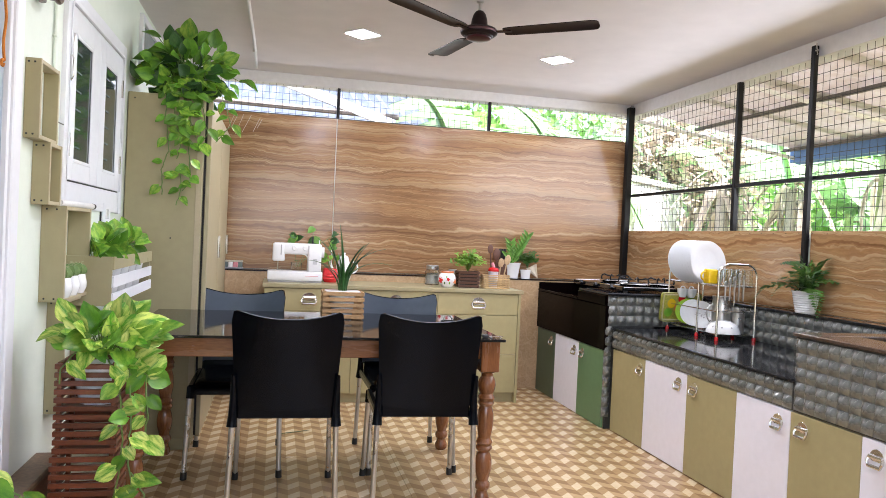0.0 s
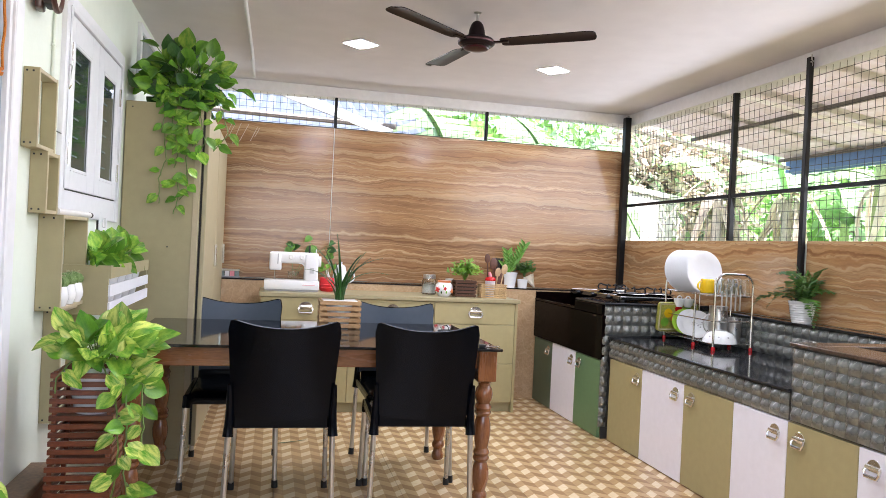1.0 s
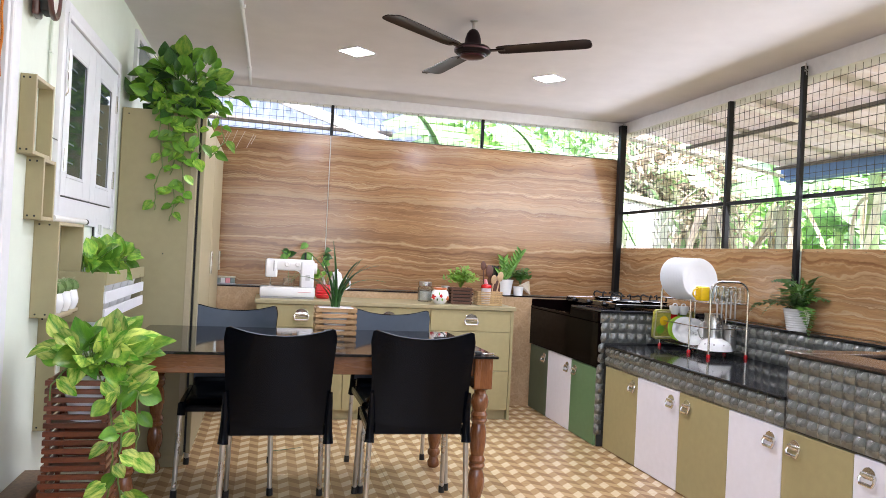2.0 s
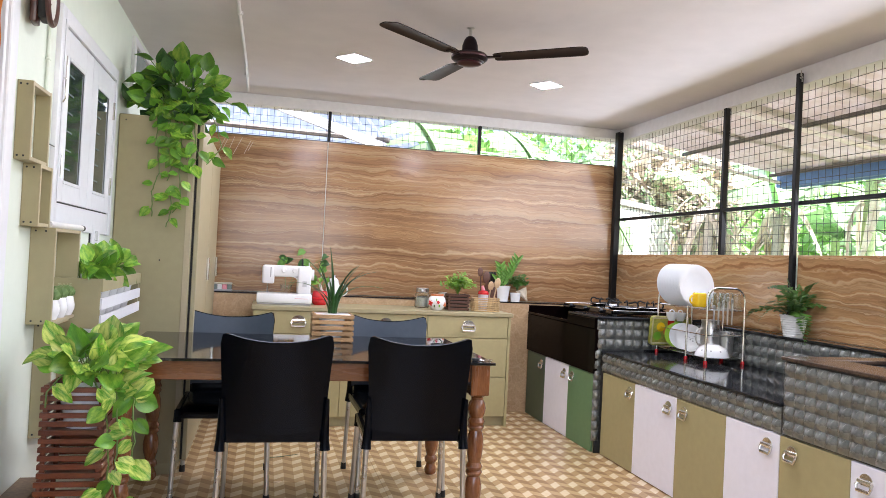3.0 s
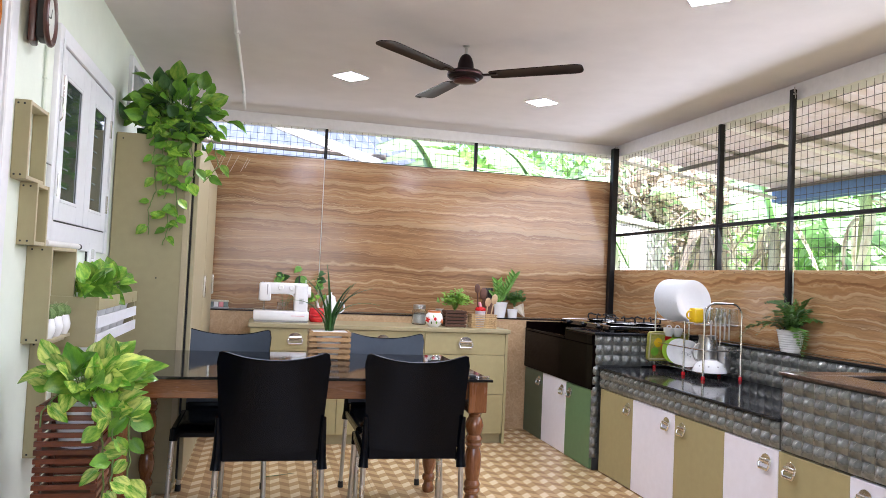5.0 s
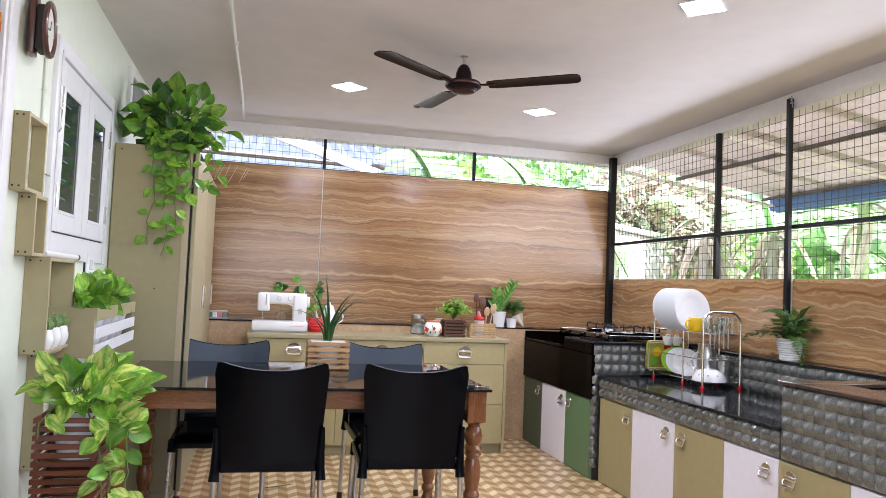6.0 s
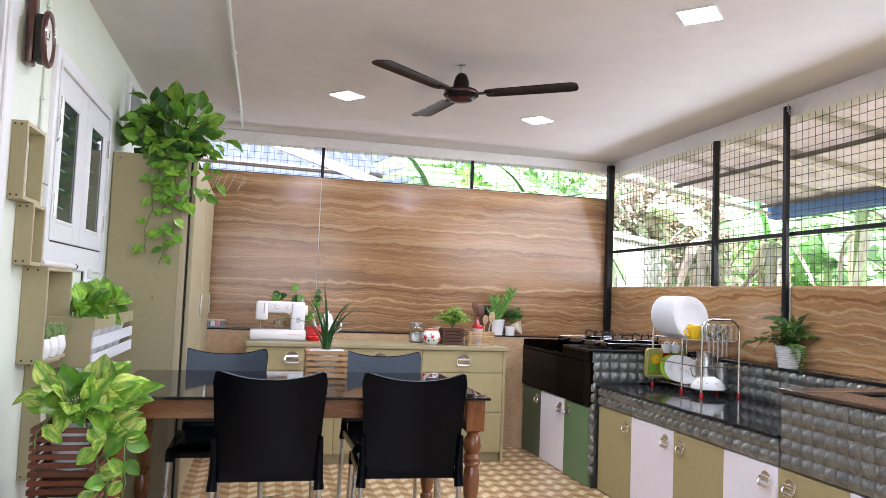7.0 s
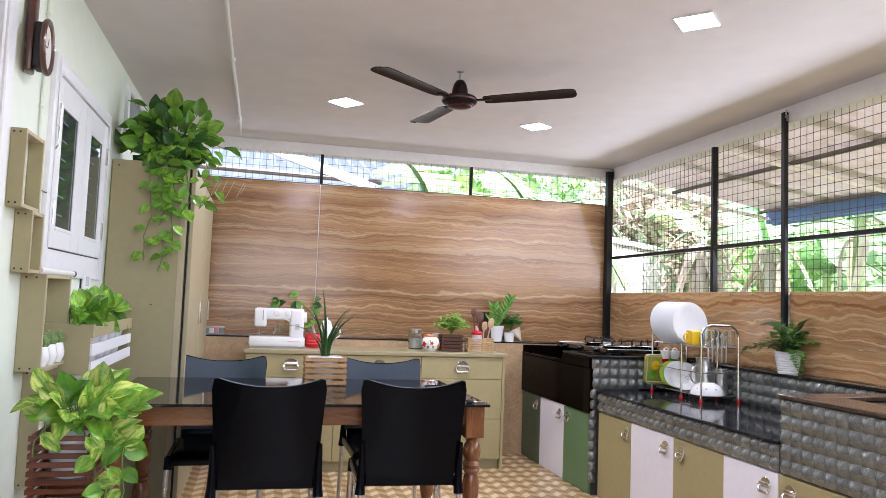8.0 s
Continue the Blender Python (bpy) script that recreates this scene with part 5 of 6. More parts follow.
# ---------- on the sideboard ----------
ZT = 0.8305
sm = thing("sewing_machine", (0.145, 5.30, ZT), "white household sewing machine with dials", "sewing machine")
part("bed", box(B(), (-0.19, -0.085, 0.012), (0.19, 0.085, 0.078), 0.008, 2), MACHINE, sm)
part("base_plate", box(B(), (-0.185, -0.08, 0), (0.185, 0.08, 0.012), 0.003), GREYPLASTIC, sm)
part("column", box(B(), (0.085, -0.07, 0.074), (0.18, 0.07, 0.27), 0.014, 3), MACHINE, sm)
part("arm", box(B(), (-0.155, -0.06, 0.195), (0.18, 0.06, 0.275), 0.014, 3), MACHINE, sm)
part("arm_fillet", sheet([[(0.095 - 0.05 * (1 - math.cos(a * 0.1745)), yy, 0.15 + 0.05 * math.sin(a * 0.1745)) for yy in (-0.058, 0, 0.058)] for a in range(10)], 0.008), MACHINE, sm)
part("head", box(B(), (-0.16, -0.062, 0.145), (-0.075, 0.062, 0.272), 0.012, 3), MACHINE, sm)
part("needle_bar", tube(B(), [(-0.12, 0, 0.145), (-0.12, 0, 0.088)], 0.004, 8), CHROME, sm)
part("presser_foot", box(B(), (-0.133, -0.012, 0.081), (-0.108, 0.012, 0.088), 0.002), CHROME, sm)
for x in (-0.01, 0.065):
    part("dial", lathe(B(), [(0, 0), (0.019, 0), (0.019, 0.008), (0.015, 0.012), (0, 0.012)], 20), CERAMIC, sm, at=Matrix.Translation((x, -0.058, 0.242)) @ Matrix.Rotation(radians(90), 4, "X"))
part("hand_wheel", lathe(B(), [(0, 0), (0.038, 0), (0.04, 0.006), (0.038, 0.02), (0, 0.022)], 24), CERAMIC, sm, at=Matrix.Translation((0.181, 0, 0.215)) @ Matrix.Rotation(radians(90), 4, "Y"))
part("badge", box(B(), (0.12, -0.0725, 0.13), (0.15, -0.0705, 0.17), 0.0005), mat("silver_badge", (0.6, 0.6, 0.62), 0.4), sm)
part("stripe", box(B(), (0.07, -0.0868, 0.045), (0.16, -0.0852, 0.048)), PINK, sm)
part("face_slot", box(B(), (-0.105, -0.0636, 0.19), (-0.098, -0.0622, 0.262)), GREYPLASTIC, sm)
for x, h in ((0.118, 0.055), (0.165, 0.03)):
    sp_ = part("spool_pin", tube(B(), [(x, 0.02, 0.272), (x, 0.02, 0.272 + h)], 0.006 if h > 0.04 else 0.003, 10), RUBBER if h > 0.04 else CERAMIC, sm)

rdp = thing("red_pot", (0.40, 5.36, ZT), "round red ribbed ceramic pot with a small plant", "potted plant")
part("pot", lathe(B(), [(0, 0), (0.042, 0), (0.052, 0.012), (0.056, 0.028), (0.052, 0.034), (0.057, 0.048), (0.053, 0.056), (0.056, 0.07), (0.052, 0.08), (0.05, 0.1), (0.046, 0.1), (0.044, 0.08), (0, 0.08)], 28), RED, rdp)
pothos(R, rdp, (0, 0, 0.15), (0.07, 0.05, 0.05), 9, 0.055, "yg", (0, -1, 0.3))
jug = thing("teapot", (0.50, 5.42, ZT), "white china teapot with a looped spout and lid", "teapot")
part("body", lathe(B(), [(0, 0), (0.04, 0), (0.055, 0.03), (0.06, 0.07), (0.055, 0.12), (0.04, 0.16), (0.036, 0.175), (0, 0.176)], 24), CERAMIC, jug)
part("lid", lathe(B(), [(0.038, 0.176), (0.03, 0.19), (0.012, 0.2), (0.01, 0.208), (0.013, 0.216), (0, 0.22)], 20), CERAMIC, jug)
part("handle", tube(B(), arc((0.062, 0, 0.11), 0.042, -100, 100, 14, "xz"), 0.006, 8), CERAMIC, jug)
part("spout", tube(B(), [(-0.05, 0, 0.07), (-0.085, 0, 0.1), (-0.1, 0, 0.15)], 0.014, 10, 0.008), CERAMIC, jug)
cut = thing("cutting_jar", (0.16, 5.50, ZT), "glass jar of rooted pothos cuttings behind the machine", "potted plant")
part("jar", pot(B(), 0.035, 0.04, 0.13), CLEAR, cut)
for pts in ([(0, 0, 0.1), (-0.02, 0, 0.28), (-0.035, -0.01, 0.36)], [(0.01, 0, 0.1), (0.1, -0.01, 0.3), (0.12, -0.01, 0.37)], [(0.01, 0, 0.1), (0.17, -0.02, 0.28), (0.26, -0.03, 0.34)]):
    part("runner", tube(B(), pts, 0.002, 5), STEM, cut)
    for k in range(4):
        p = Vector(pts[-1]) + Vector((R.uniform(-0.03, 0.03), R.uniform(-0.02, 0.0), R.uniform(-0.09, 0.02)))
        # every other leaf takes the dark colour, as shade behind the machine
        part("leaf", R.choice(HEARTS["d" if k % 2 else "z"]), None, cut, at=aim(p, (R.uniform(-1, 1), -0.3, R.uniform(-0.8, 0.3)), (0, -1, 0.5), 0.07))

jr = thing("glass_jar", (1.175, 5.42, ZT), "glass storage jar of white salt with a metal lid", "jar")
part("jar", lathe(B(), [(0, 0), (0.05, 0), (0.056, 0.008), (0.056, 0.10), (0.045, 0.118), (0.041, 0.118), (0.05, 0.1), (0.05, 0.01), (0, 0.006)], 24), CLEAR, jr)
part("contents", lathe(B(), [(0, 0.008), (0.049, 0.01), (0.049, 0.075), (0, 0.082)], 24), mat("salt", (0.8, 0.78, 0.74), 0.8), jr)
part("lid", lathe(B(), [(0, 0.152), (0.044, 0.15), (0.048, 0.145), (0.048, 0.12), (0.044, 0.1185), (0, 0.119)], 24), STEEL, jr)
ppn = thing("painted_pot", (1.247, 5.23, ZT), "round white pot painted with red flowers and green leaves", "pot")
part("pot", lathe(B(), [(0, 0), (0.035, 0), (0.058, 0.025), (0.067, 0.055), (0.06, 0.088), (0.045, 0.104), (0.048, 0.116), (0.043, 0.116), (0.04, 0.104), (0, 0.09)], 28), CERAMIC, ppn)
part("rim_band", lathe(B(), [(0.0462, 0.103), (0.0485, 0.107), (0.0492, 0.116), (0.0485, 0.118), (0.044, 0.118)], 28), NECTAR, ppn, "orange rim")
for az, zz, rr, m_ in ((-150, 0.055, 0.02, RED), (-105, 0.075, 0.016, LEAF_G), (-85, 0.04, 0.016, LEAF_G), (-60, 0.07, 0.014, LEAF_G), (-35, 0.05, 0.02, NECTAR), (-120, 0.035, 0.013, LEAF_D), (-95, 0.06, 0.012, RED)):
    prof_r = 0.0668 if 0.04 < zz < 0.07 else 0.0625
    d = lathe(B(), [(0, 0.0014), (rr * 0.6, 0.001), (rr, 0), (rr, -0.006)], 20)
    for v in d.verts:
        v.co.z -= (v.co.x ** 2 + v.co.y ** 2) / 0.13
        k = 1 + 0.28 * math.cos(5 * math.atan2(v.co.y, v.co.x)) if m_ in (RED, NECTAR) else 1
        v.co.x *= k * (0.42 if m_ not in (RED, NECTAR) else 1)
        v.co.y *= k
    part("painted_flower" if m_ in (RED, NECTAR) else "painted_leaf", d, m_, ppn, at=Matrix.Translation((prof_r * math.cos(radians(az)), prof_r * math.sin(radians(az)), zz)) @ Vector((math.cos(radians(az)), math.sin(radians(az)), 0.15)).to_track_quat("Z", "Y").to_matrix().to_4x4())
wb = thing("slatted_herb_planter", (1.41, 5.27, ZT), "small dark slatted wooden planter of green herbs", "planter")
slat_box(wb, 0.165, 0.12, 0.125, 5, DARKSLAT, 0.66, 0.01, 0.006)


def bush(rng, t, c, rad, n, size, material, name="foliage"):
    """Small leaves on thin twigs: one mesh."""
    b = B()
    c = Vector(c)
    for k in range(n):
        a, e, s = rng.uniform(0, 6.283), math.asin(rng.uniform(-0.3, 1)), rng.uniform(0.3, 1)
        d = Vector((math.cos(a) * math.cos(e) * rad[0], math.sin(a) * math.cos(e) * rad[1], math.sin(e) * rad[2])) * s
        p = c + d
        u = Vector((rng.uniform(-1, 1), rng.uniform(-1, 0.3), rng.uniform(-0.6, 0.6))).normalized()
        w = u.cross(Vector((rng.uniform(-0.4, 0.4), -0.6, 1))).normalized()
        z = size * rng.uniform(0.6, 1.3)
        v = [b.verts.new(p + q) for q in (u * 0, u * z * 0.4 + w * z * 0.32, u * z * 0.75 + w * z * 0.2, u * z, u * z * 0.75 - w * z * 0.2, u * z * 0.4 - w * z * 0.32)]
        b.faces.new(v)
        if k % 5 == 0:
            tube(b, [c - Vector((0, 0, rad[2] * 0.8)), c + d * 0.5, p], 0.0012, 3)
    return tagged(part(name, b, material, t, smooth=False), kind="stuff")


hb = thing("herb_plant", (1.41, 5.27, ZT + 0.002), "bushy bright green herb plant", "potted plant")
part("soil", box(B(), (-0.07, -0.048, 0.0), (0.07, 0.048, 0.11)), SOIL, hb)
bush(R, hb, (0.0, -0.01, 0.19), (0.13, 0.09, 0.09), 230, 0.036, LEAF_Y)
ob_ = thing("herb_jar", (1.335, 5.42, ZT), "small glass jar beside the herb planter", "jar")
part("jar", lathe(B(), [(0, 0), (0.035, 0), (0.038, 0.006), (0.038, 0.09), (0.03, 0.1), (0.027, 0.1), (0.034, 0.088), (0.034, 0.008), (0, 0.006)], 20), CLEAR, ob_)
part("lid", lathe(B(), [(0, 0.125), (0.031, 0.124), (0.033, 0.12), (0.033, 0.101), (0, 0.1005)], 20), STEEL, ob_)
bk = thing("bamboo_basket", (1.62, 5.235, ZT), "light bamboo slatted tray holding kitchen utensils", "basket")
slat_box(bk, 0.20, 0.11, 0.105, 8, PINE, 0.55, 0.01, 0.005)
part("bottom", box(B(), (-0.09, -0.045, 0.0), (0.09, 0.045, 0.006)), PINE, bk)
ut = thing("pink_cup", (1.60, 5.225, ZT + 0.007), "clear tumbler with a red and pink lid", "cup")
part("cup", lathe(B(), [(0, 0), (0.03, 0), (0.038, 0.12), (0.0, 0.121)], 20), mat("frosted_cup", (0.7, 0.66, 0.7), 0.3), ut)
part("lid", lathe(B(), [(0.04, 0.121), (0.042, 0.128), (0.036, 0.145), (0.016, 0.152), (0, 0.153)], 20), RED, ut)
part("straw_cap", tube(B(), [(0.0, 0, 0.15), (-0.01, 0, 0.185)], 0.014, 10, 0.009), PINK, ut)


def spoon(name, at, ln, bowl, material, label):
    t = thing(name, at, label, "utensil", "kitchen utensils")
    b = tube(B(), [(0, 0, 0), (0, 0, ln - bowl * 1.2)], 0.005, 8)
    part("stem", b, material, t)
    h = lathe(B(), [(0, 0), (0.35 * bowl, 0.15 * bowl), (0.5 * bowl, 0.7 * bowl), (0.42 * bowl, 1.2 * bowl), (0.2 * bowl, 1.5 * bowl), (0, 1.55 * bowl)], 14)
    for v in h.verts:
        v.co.y *= 0.18
        v.co.z += ln - bowl * 1.3
    part("bowl", h, material, t)
    return t


zb = ZT + 0.008
spoon("wooden_spatula", (1.66, 5.21, zb, 4, 10, 0), 0.24, 0.05, SPOONWOOD, "pale wooden spatula standing in the basket")
spoon("wooden_spatula", (1.645, 5.25, zb, 0, 6, 0), 0.21, 0.045, SPOONWOOD, "pale wooden spoon standing in the basket")
spoon("wooden_ladle", (1.60, 5.26, zb, 0, -4, 0), 0.31, 0.045, DARKSPOON, "dark wooden ladle standing in the basket")
spoon("wooden_ladle", (1.625, 5.262, zb, -3, 2, 0), 0.28, 0.06, DARKSPOON, "dark wooden spatula standing in the basket")
# on the ledge
ZG = 0.8905
kb = thing("knife_block", (1.80, 5.665, ZG), "dark wooden block with black knife grips", "knife block")
part("block", box(B(), (-0.04, -0.045, 0), (0.04, 0.045, 0.15), 0.006, 2), DARKSPOON, kb)
for x in (-0.022, 0.0, 0.022):
    part("grip", box(B(), (x - 0.008, -0.012, 0.15), (x + 0.008, 0.012, 0.235), 0.004, 2), RUBBER, kb)
zz_ = thing("zz_plant", (1.888, 5.655, ZG), "glossy upright green plant in a white pot", "potted plant")
part("pot", pot(B(), 0.05, 0.067, 0.125), CERAMIC, zz_)
for dx, dz, ln in ((0.13, 0.27, 7), (-0.035, 0.21, 5), (0.03, 0.13, 4), (-0.07, 0.10, 3)):
    part("stem", tube(B(), [(0, 0, 0.1), (dx * 0.45, -0.01, 0.1 + dz * 0.55), (dx, -0.02, 0.1 + dz)], 0.004, 6, 0.002), STEM, zz_)
    for k in range(ln):
        s = 0.3 + 0.7 * k / ln
        for sd in (-1, 1):
            p = (dx * s ** 1.2, -0.01 - 0.01 * s, 0.1 + dz * s)
            part("leaf", HEARTS["z"][0], None, zz_, at=aim(p, (sd * 0.7 + dx * 2, -0.1, 0.75), (sd * 0.3, -1, 0.25), 0.07) @ Matrix.Diagonal((0.5, 1, 1, 1)))
sp2 = thing("small_white_pot_plant", (2.0, 5.64, ZG), "small green plant in a squat white pot", "potted plant")
part("pot", pot(B(), 0.036, 0.043, 0.072), CERAMIC, sp2)
bush(R, sp2, (0.01, -0.01, 0.15), (0.085, 0.06, 0.08), 120, 0.042, LEAF_F)
cn = thing("folded_napkin", (2.10, 5.62, ZG), "cream cloth napkin folded to a point", "napkin")
part("cloth", sheet([[(-0.06 + 0.06 * v + u * 0.045 * (1 - v) + 0.0, 0.01 * math.sin(3 * u), 0.10 * (1 - v) + 0.004 + 0.02 * u * (1 - v)) for u in (-1, -0.5, 0, 0.5, 1)] for v in (0, 0.2, 0.4, 0.6, 0.8, 0.98)], 0.004), mat("cream_cloth", (0.66, 0.58, 0.46), 0.8, vary=0.1, bump=0.2), cn)
sb_ = thing("seed_box", (-0.318, 5.66, ZG), "row of little clear containers in a tray", "container")
part("tray", box(B(), (-0.09, -0.03, 0), (0.09, 0.03, 0.012), 0.002), GREYPLASTIC, sb_)
for k in range(5):
    part("cell", box(B(), (-0.086 + 0.035 * k, -0.026, 0.012), (-0.054 + 0.035 * k, 0.026, 0.05), 0.003), [CERAMIC, SLATDARK, CERAMIC, PINK, SLATDARK][k], sb_)
part("lid", box(B(), (-0.088, -0.03, 0.05), (0.088, 0.03, 0.062), 0.002), mat("cream_lid", (0.62, 0.58, 0.45), 0.4), sb_)

# ---------- hob ----------
hb2 = thing("gas_stove", (2.40, 4.62, 0.886), "steel gas stove with black pan supports and three burners", "stove")
part("body", box(B(), (-0.14, -0.20, 0.012), (0.42, 0.62, 0.036), 0.006), BLACKGLASS, hb2)
part("trim", tube(B(), [(-0.142, -0.202, 0.034), (0.422, -0.202, 0.034), (0.422, 0.622, 0.034), (-0.142, 0.622, 0.034), (-0.142, -0.202, 0.034)], 0.004, 6), CHROME, hb2)
part("front_panel", box(B(), (-0.15, -0.19, 0.006), (-0.142, 0.61, 0.033), 0.003), BLACKGLASS, hb2)
for y in (-0.05, 0.2, 0.45):
    part("knob", lathe(B(), [(0, 0), (0.017, 0), (0.015, 0.02), (0.012, 0.022), (0, 0.022)], 16), BLACKGLASS, hb2, at=Matrix.Translation((-0.151, y, 0.024)) @ Matrix.Rotation(radians(-90), 4, "Y"))
for x, y, r in ((0.03, 0.0, 0.1), (0.27, 0.05, 0.085), (0.10, 0.42, 0.1)):
    part("drip_pan", lathe(B(), [(0.03, 0.0365), (0.085, 0.037), (0.105, 0.048), (0.117, 0.052), (0.121, 0.049), (0.108, 0.0435), (0.087, 0.0362), (0.03, 0.036)], 32), CHROME, hb2, at=pose(x, y, 0))
    part("burner", lathe(B(), [(0, 0.038), (0.045, 0.038), (0.048, 0.052), (0.03, 0.058), (0, 0.06)], 20), IRON, hb2, at=pose(x, y, 0))
    ps_ = part("pan_support", tube(B(), arc((x, y, 0.046), r, 0, 360, 28, "xy"), 0.005, 6), IRON, hb2)
    for a in range(0, 360, 90):
        c, s = math.cos(radians(a + 45)), math.sin(radians(a + 45))
        part("prong", tube(B(), [(x + c * r, y + s * r, 0.046), (x + c * r * 1.08, y + s * r * 1.08, 0.066), (x + c * r * 1.02, y + s * r * 1.02, 0.084), (x + c * r * 0.85, y + s * r * 0.85, 0.09), (x + c * r * 0.62, y + s * r * 0.62, 0.082), (x + c * r * 0.4, y + s * r * 0.4, 0.08)], 0.006, 7), IRON, ps_)
for x, y in ((-0.12, -0.18), (0.40, -0.18), (-0.12, 0.6), (0.40, 0.6)):
    part("foot", lathe(B(), [(0, 0), (0.015, 0), (0.015, 0.012), (0, 0.012)], 10), RUBBER, hb2, at=pose(x, y, 0))

# ---------- dish rack ----------
rk = thing("dish_rack", (2.53, 4.02, 0.6645), "two-tier chrome dish rack with red feet", "dish rack")
YN, YM, YF = -0.245, -0.04, 0.30
WX = 0.25
for y in (YN, YF):
    hgt = 0.45 if y == YN else 0.43
    part("arch", tube(B(), [(0, y, 0.016), (0, y, hgt - 0.07)] + arc((0.07, y, hgt - 0.07), 0.07, 180, 90, 8) + arc((WX - 0.07, y, hgt - 0.07), 0.07, 90, 0, 8) + [(WX, y, 0.016)], 0.0065, 10), CHROME, rk)
for x in (0.0, WX):
    part("upright", tube(B(), [(x, YM, 0.016), (x, YM, 0.33)], 0.0055, 10), CHROME, rk)
    for y in (YN, YM, YF):
        part("foot", lathe(B(), [(0, 0), (0.011, 0), (0.012, 0.008), (0.009, 0.021), (0, 0.023)], 12), RED, rk, "red plastic foot", at=pose(x, y, 0))
for z in (0.035, 0.17, 0.32):
    part("shelf_rim", tube(B(), [(0, YN, z), (0, YF, z), (WX, YF, z), (WX, YN, z), (0, YN, z)], 0.004, 8), CHROME, rk)
    if z != 0.17:
        for k in range(15):
            y = YN + (YF - YN) * (k + 0.5) / 15
            part("shelf_wire", tube(B(), [(0, y, z), (WX / 2, y, z - 0.004), (WX, y, z)], 0.0018, 5), CHROME, rk)
PLATE = lathe(B(), [(0, 0), (0.07, 0), (0.082, 0.006), (0.118, 0.016), (0.13, 0.019), (0.131, 0.0205), (0.116, 0.0185), (0.08, 0.0085), (0.068, 0.003), (0, 0.003)], 40)
PLATE = mesh("plate_body", PLATE, PORCELAIN)


def plate(x, y, z, s, lean, turn, label="white dinner plate standing in the rack"):
    t = thing("plate", Matrix.Translation((x, y, z)) @ Matrix.Rotation(radians(turn), 4, "Z") @ Matrix.Rotation(radians(90 - lean), 4, "X") @ Matrix.Diagonal((s, s, s, 1)), label, "plate", "plates in the dish rack")
    part("plate_body", PLATE, None, t)
    return t


for k in range(9):
    plate(2.575 + 0.009 * k, 4.24 - 0.018 * k, 0.6645 + 0.32 + 0.13, 1.02, 8, 6)
# lower tier
tr_ = thing("picture_tray", Matrix.Translation((2.60, 4.30, 0.715)) @ Matrix.Rotation(radians(6), 4, "X"), "rectangular melamine tray with a fruit print", "tray")
part("tray_body", box(B(), (-0.14, -0.006, 0.0), (0.14, 0.006, 0.19), 0.02, 3), mat("fruit_print", (0.50, 0.42, 0.06), 0.3, vary=0.4, scale=9, c2=(0.16, 0.22, 0.04)), tr_)
part("rim", tube(B(), [(-0.128, -0.004, 0.012), (-0.128, -0.004, 0.178), (0.128, -0.004, 0.178), (0.128, -0.004, 0.012), (-0.128, -0.004, 0.012)], 0.006, 8), mat("cream_tray_rim", (0.66, 0.60, 0.40), 0.4), tr_)
pt = thing("printed_fruit", Matrix.Translation((2.60, 4.293, 0.715)) @ Matrix.Rotation(radians(6), 4, "X"), "painted red and yellow fruit on the tray", "print")
for x, z, r, m_ in ((-0.07, 0.12, 0.03, YELLOW), (0.0, 0.15, 0.025, RED), (0.06, 0.14, 0.03, LEAF_Y), (-0.09, 0.06, 0.028, LEAF_G), (-0.02, 0.09, 0.03, NECTAR)):
    part("fruit", lathe(B(), [(0, 0.001), (r * 0.8, 0.0008), (r, 0)], 16), m_, pt, at=Matrix.Translation((x, -0.0012, z)) @ Matrix.Rotation(radians(90), 4, "X"))
gp = plate(2.60, 4.20, 0.79, 0.62, 12, -18, "lime green side plate standing in the rack")
gp.children[0].data = PLATE.copy()
gp.children[0].data.materials[0] = mat("lime_glaze", (0.36, 0.60, 0.05), 0.15, vary=0.05, coat=0.3)
plate(2.60, 4.14, 0.79, 0.64, 12, -18, "white side plate standing in the rack")
plate(2.615, 4.08, 0.785, 0.66, 14, -18, "white side plate with a grey sprig pattern")
sprig = thing("sprig_print", Matrix.Translation((2.608, 4.058, 0.785)) @ Matrix.Rotation(radians(-18), 4, "Z") @ Matrix.Rotation(radians(76), 4, "X"), "thin grey sprig painted on a plate", "print")
part("stroke", tube(B(), [(-0.04, 0.0, 0.0), (-0.015, 0.012, 0.0), (0.01, 0.0, 0.0), (0.04, 0.012, 0.0)], 0.0012, 4), GREYPLASTIC, sprig)
for x, y in ((-0.03, 0.012), (0.0, -0.005), (0.025, 0.015), (0.015, -0.015)):
    part("petal", lathe(B(), [(0, 0.001), (0.005, 0)], 8), GREYPLASTIC, sprig, at=pose(x, y, 0))
bw = thing("serving_bowl", (2.62, 3.845, 0.775, 180, 0, 0), "white patterned bowl turned upside down", "bowl")
part("bowl_body", lathe(B(), [(0, 0), (0.04, 0), (0.046, 0.005), (0.072, 0.016), (0.088, 0.034), (0.096, 0.055), (0.1, 0.07), (0.097, 0.071), (0.084, 0.036), (0.066, 0.019), (0, 0.01)], 32), PORCELAIN, bw)
for k in range(10):
    a = radians(36 * k + 20)
    part("pattern_mark", lathe(B(), [(0, 0.001), (0.006, 0.0)], 6), GREYPLASTIC, bw, at=Matrix.Translation((0.0878 * math.cos(a), 0.0878 * math.sin(a), 0.033)) @ Vector((math.cos(a), math.sin(a), -0.6)).to_track_quat("Z", "Y").to_matrix().to_4x4())
mg = thing("yellow_mug", (2.575, 3.93, 0.990), "bright yellow square mug on the top tier", "mug")
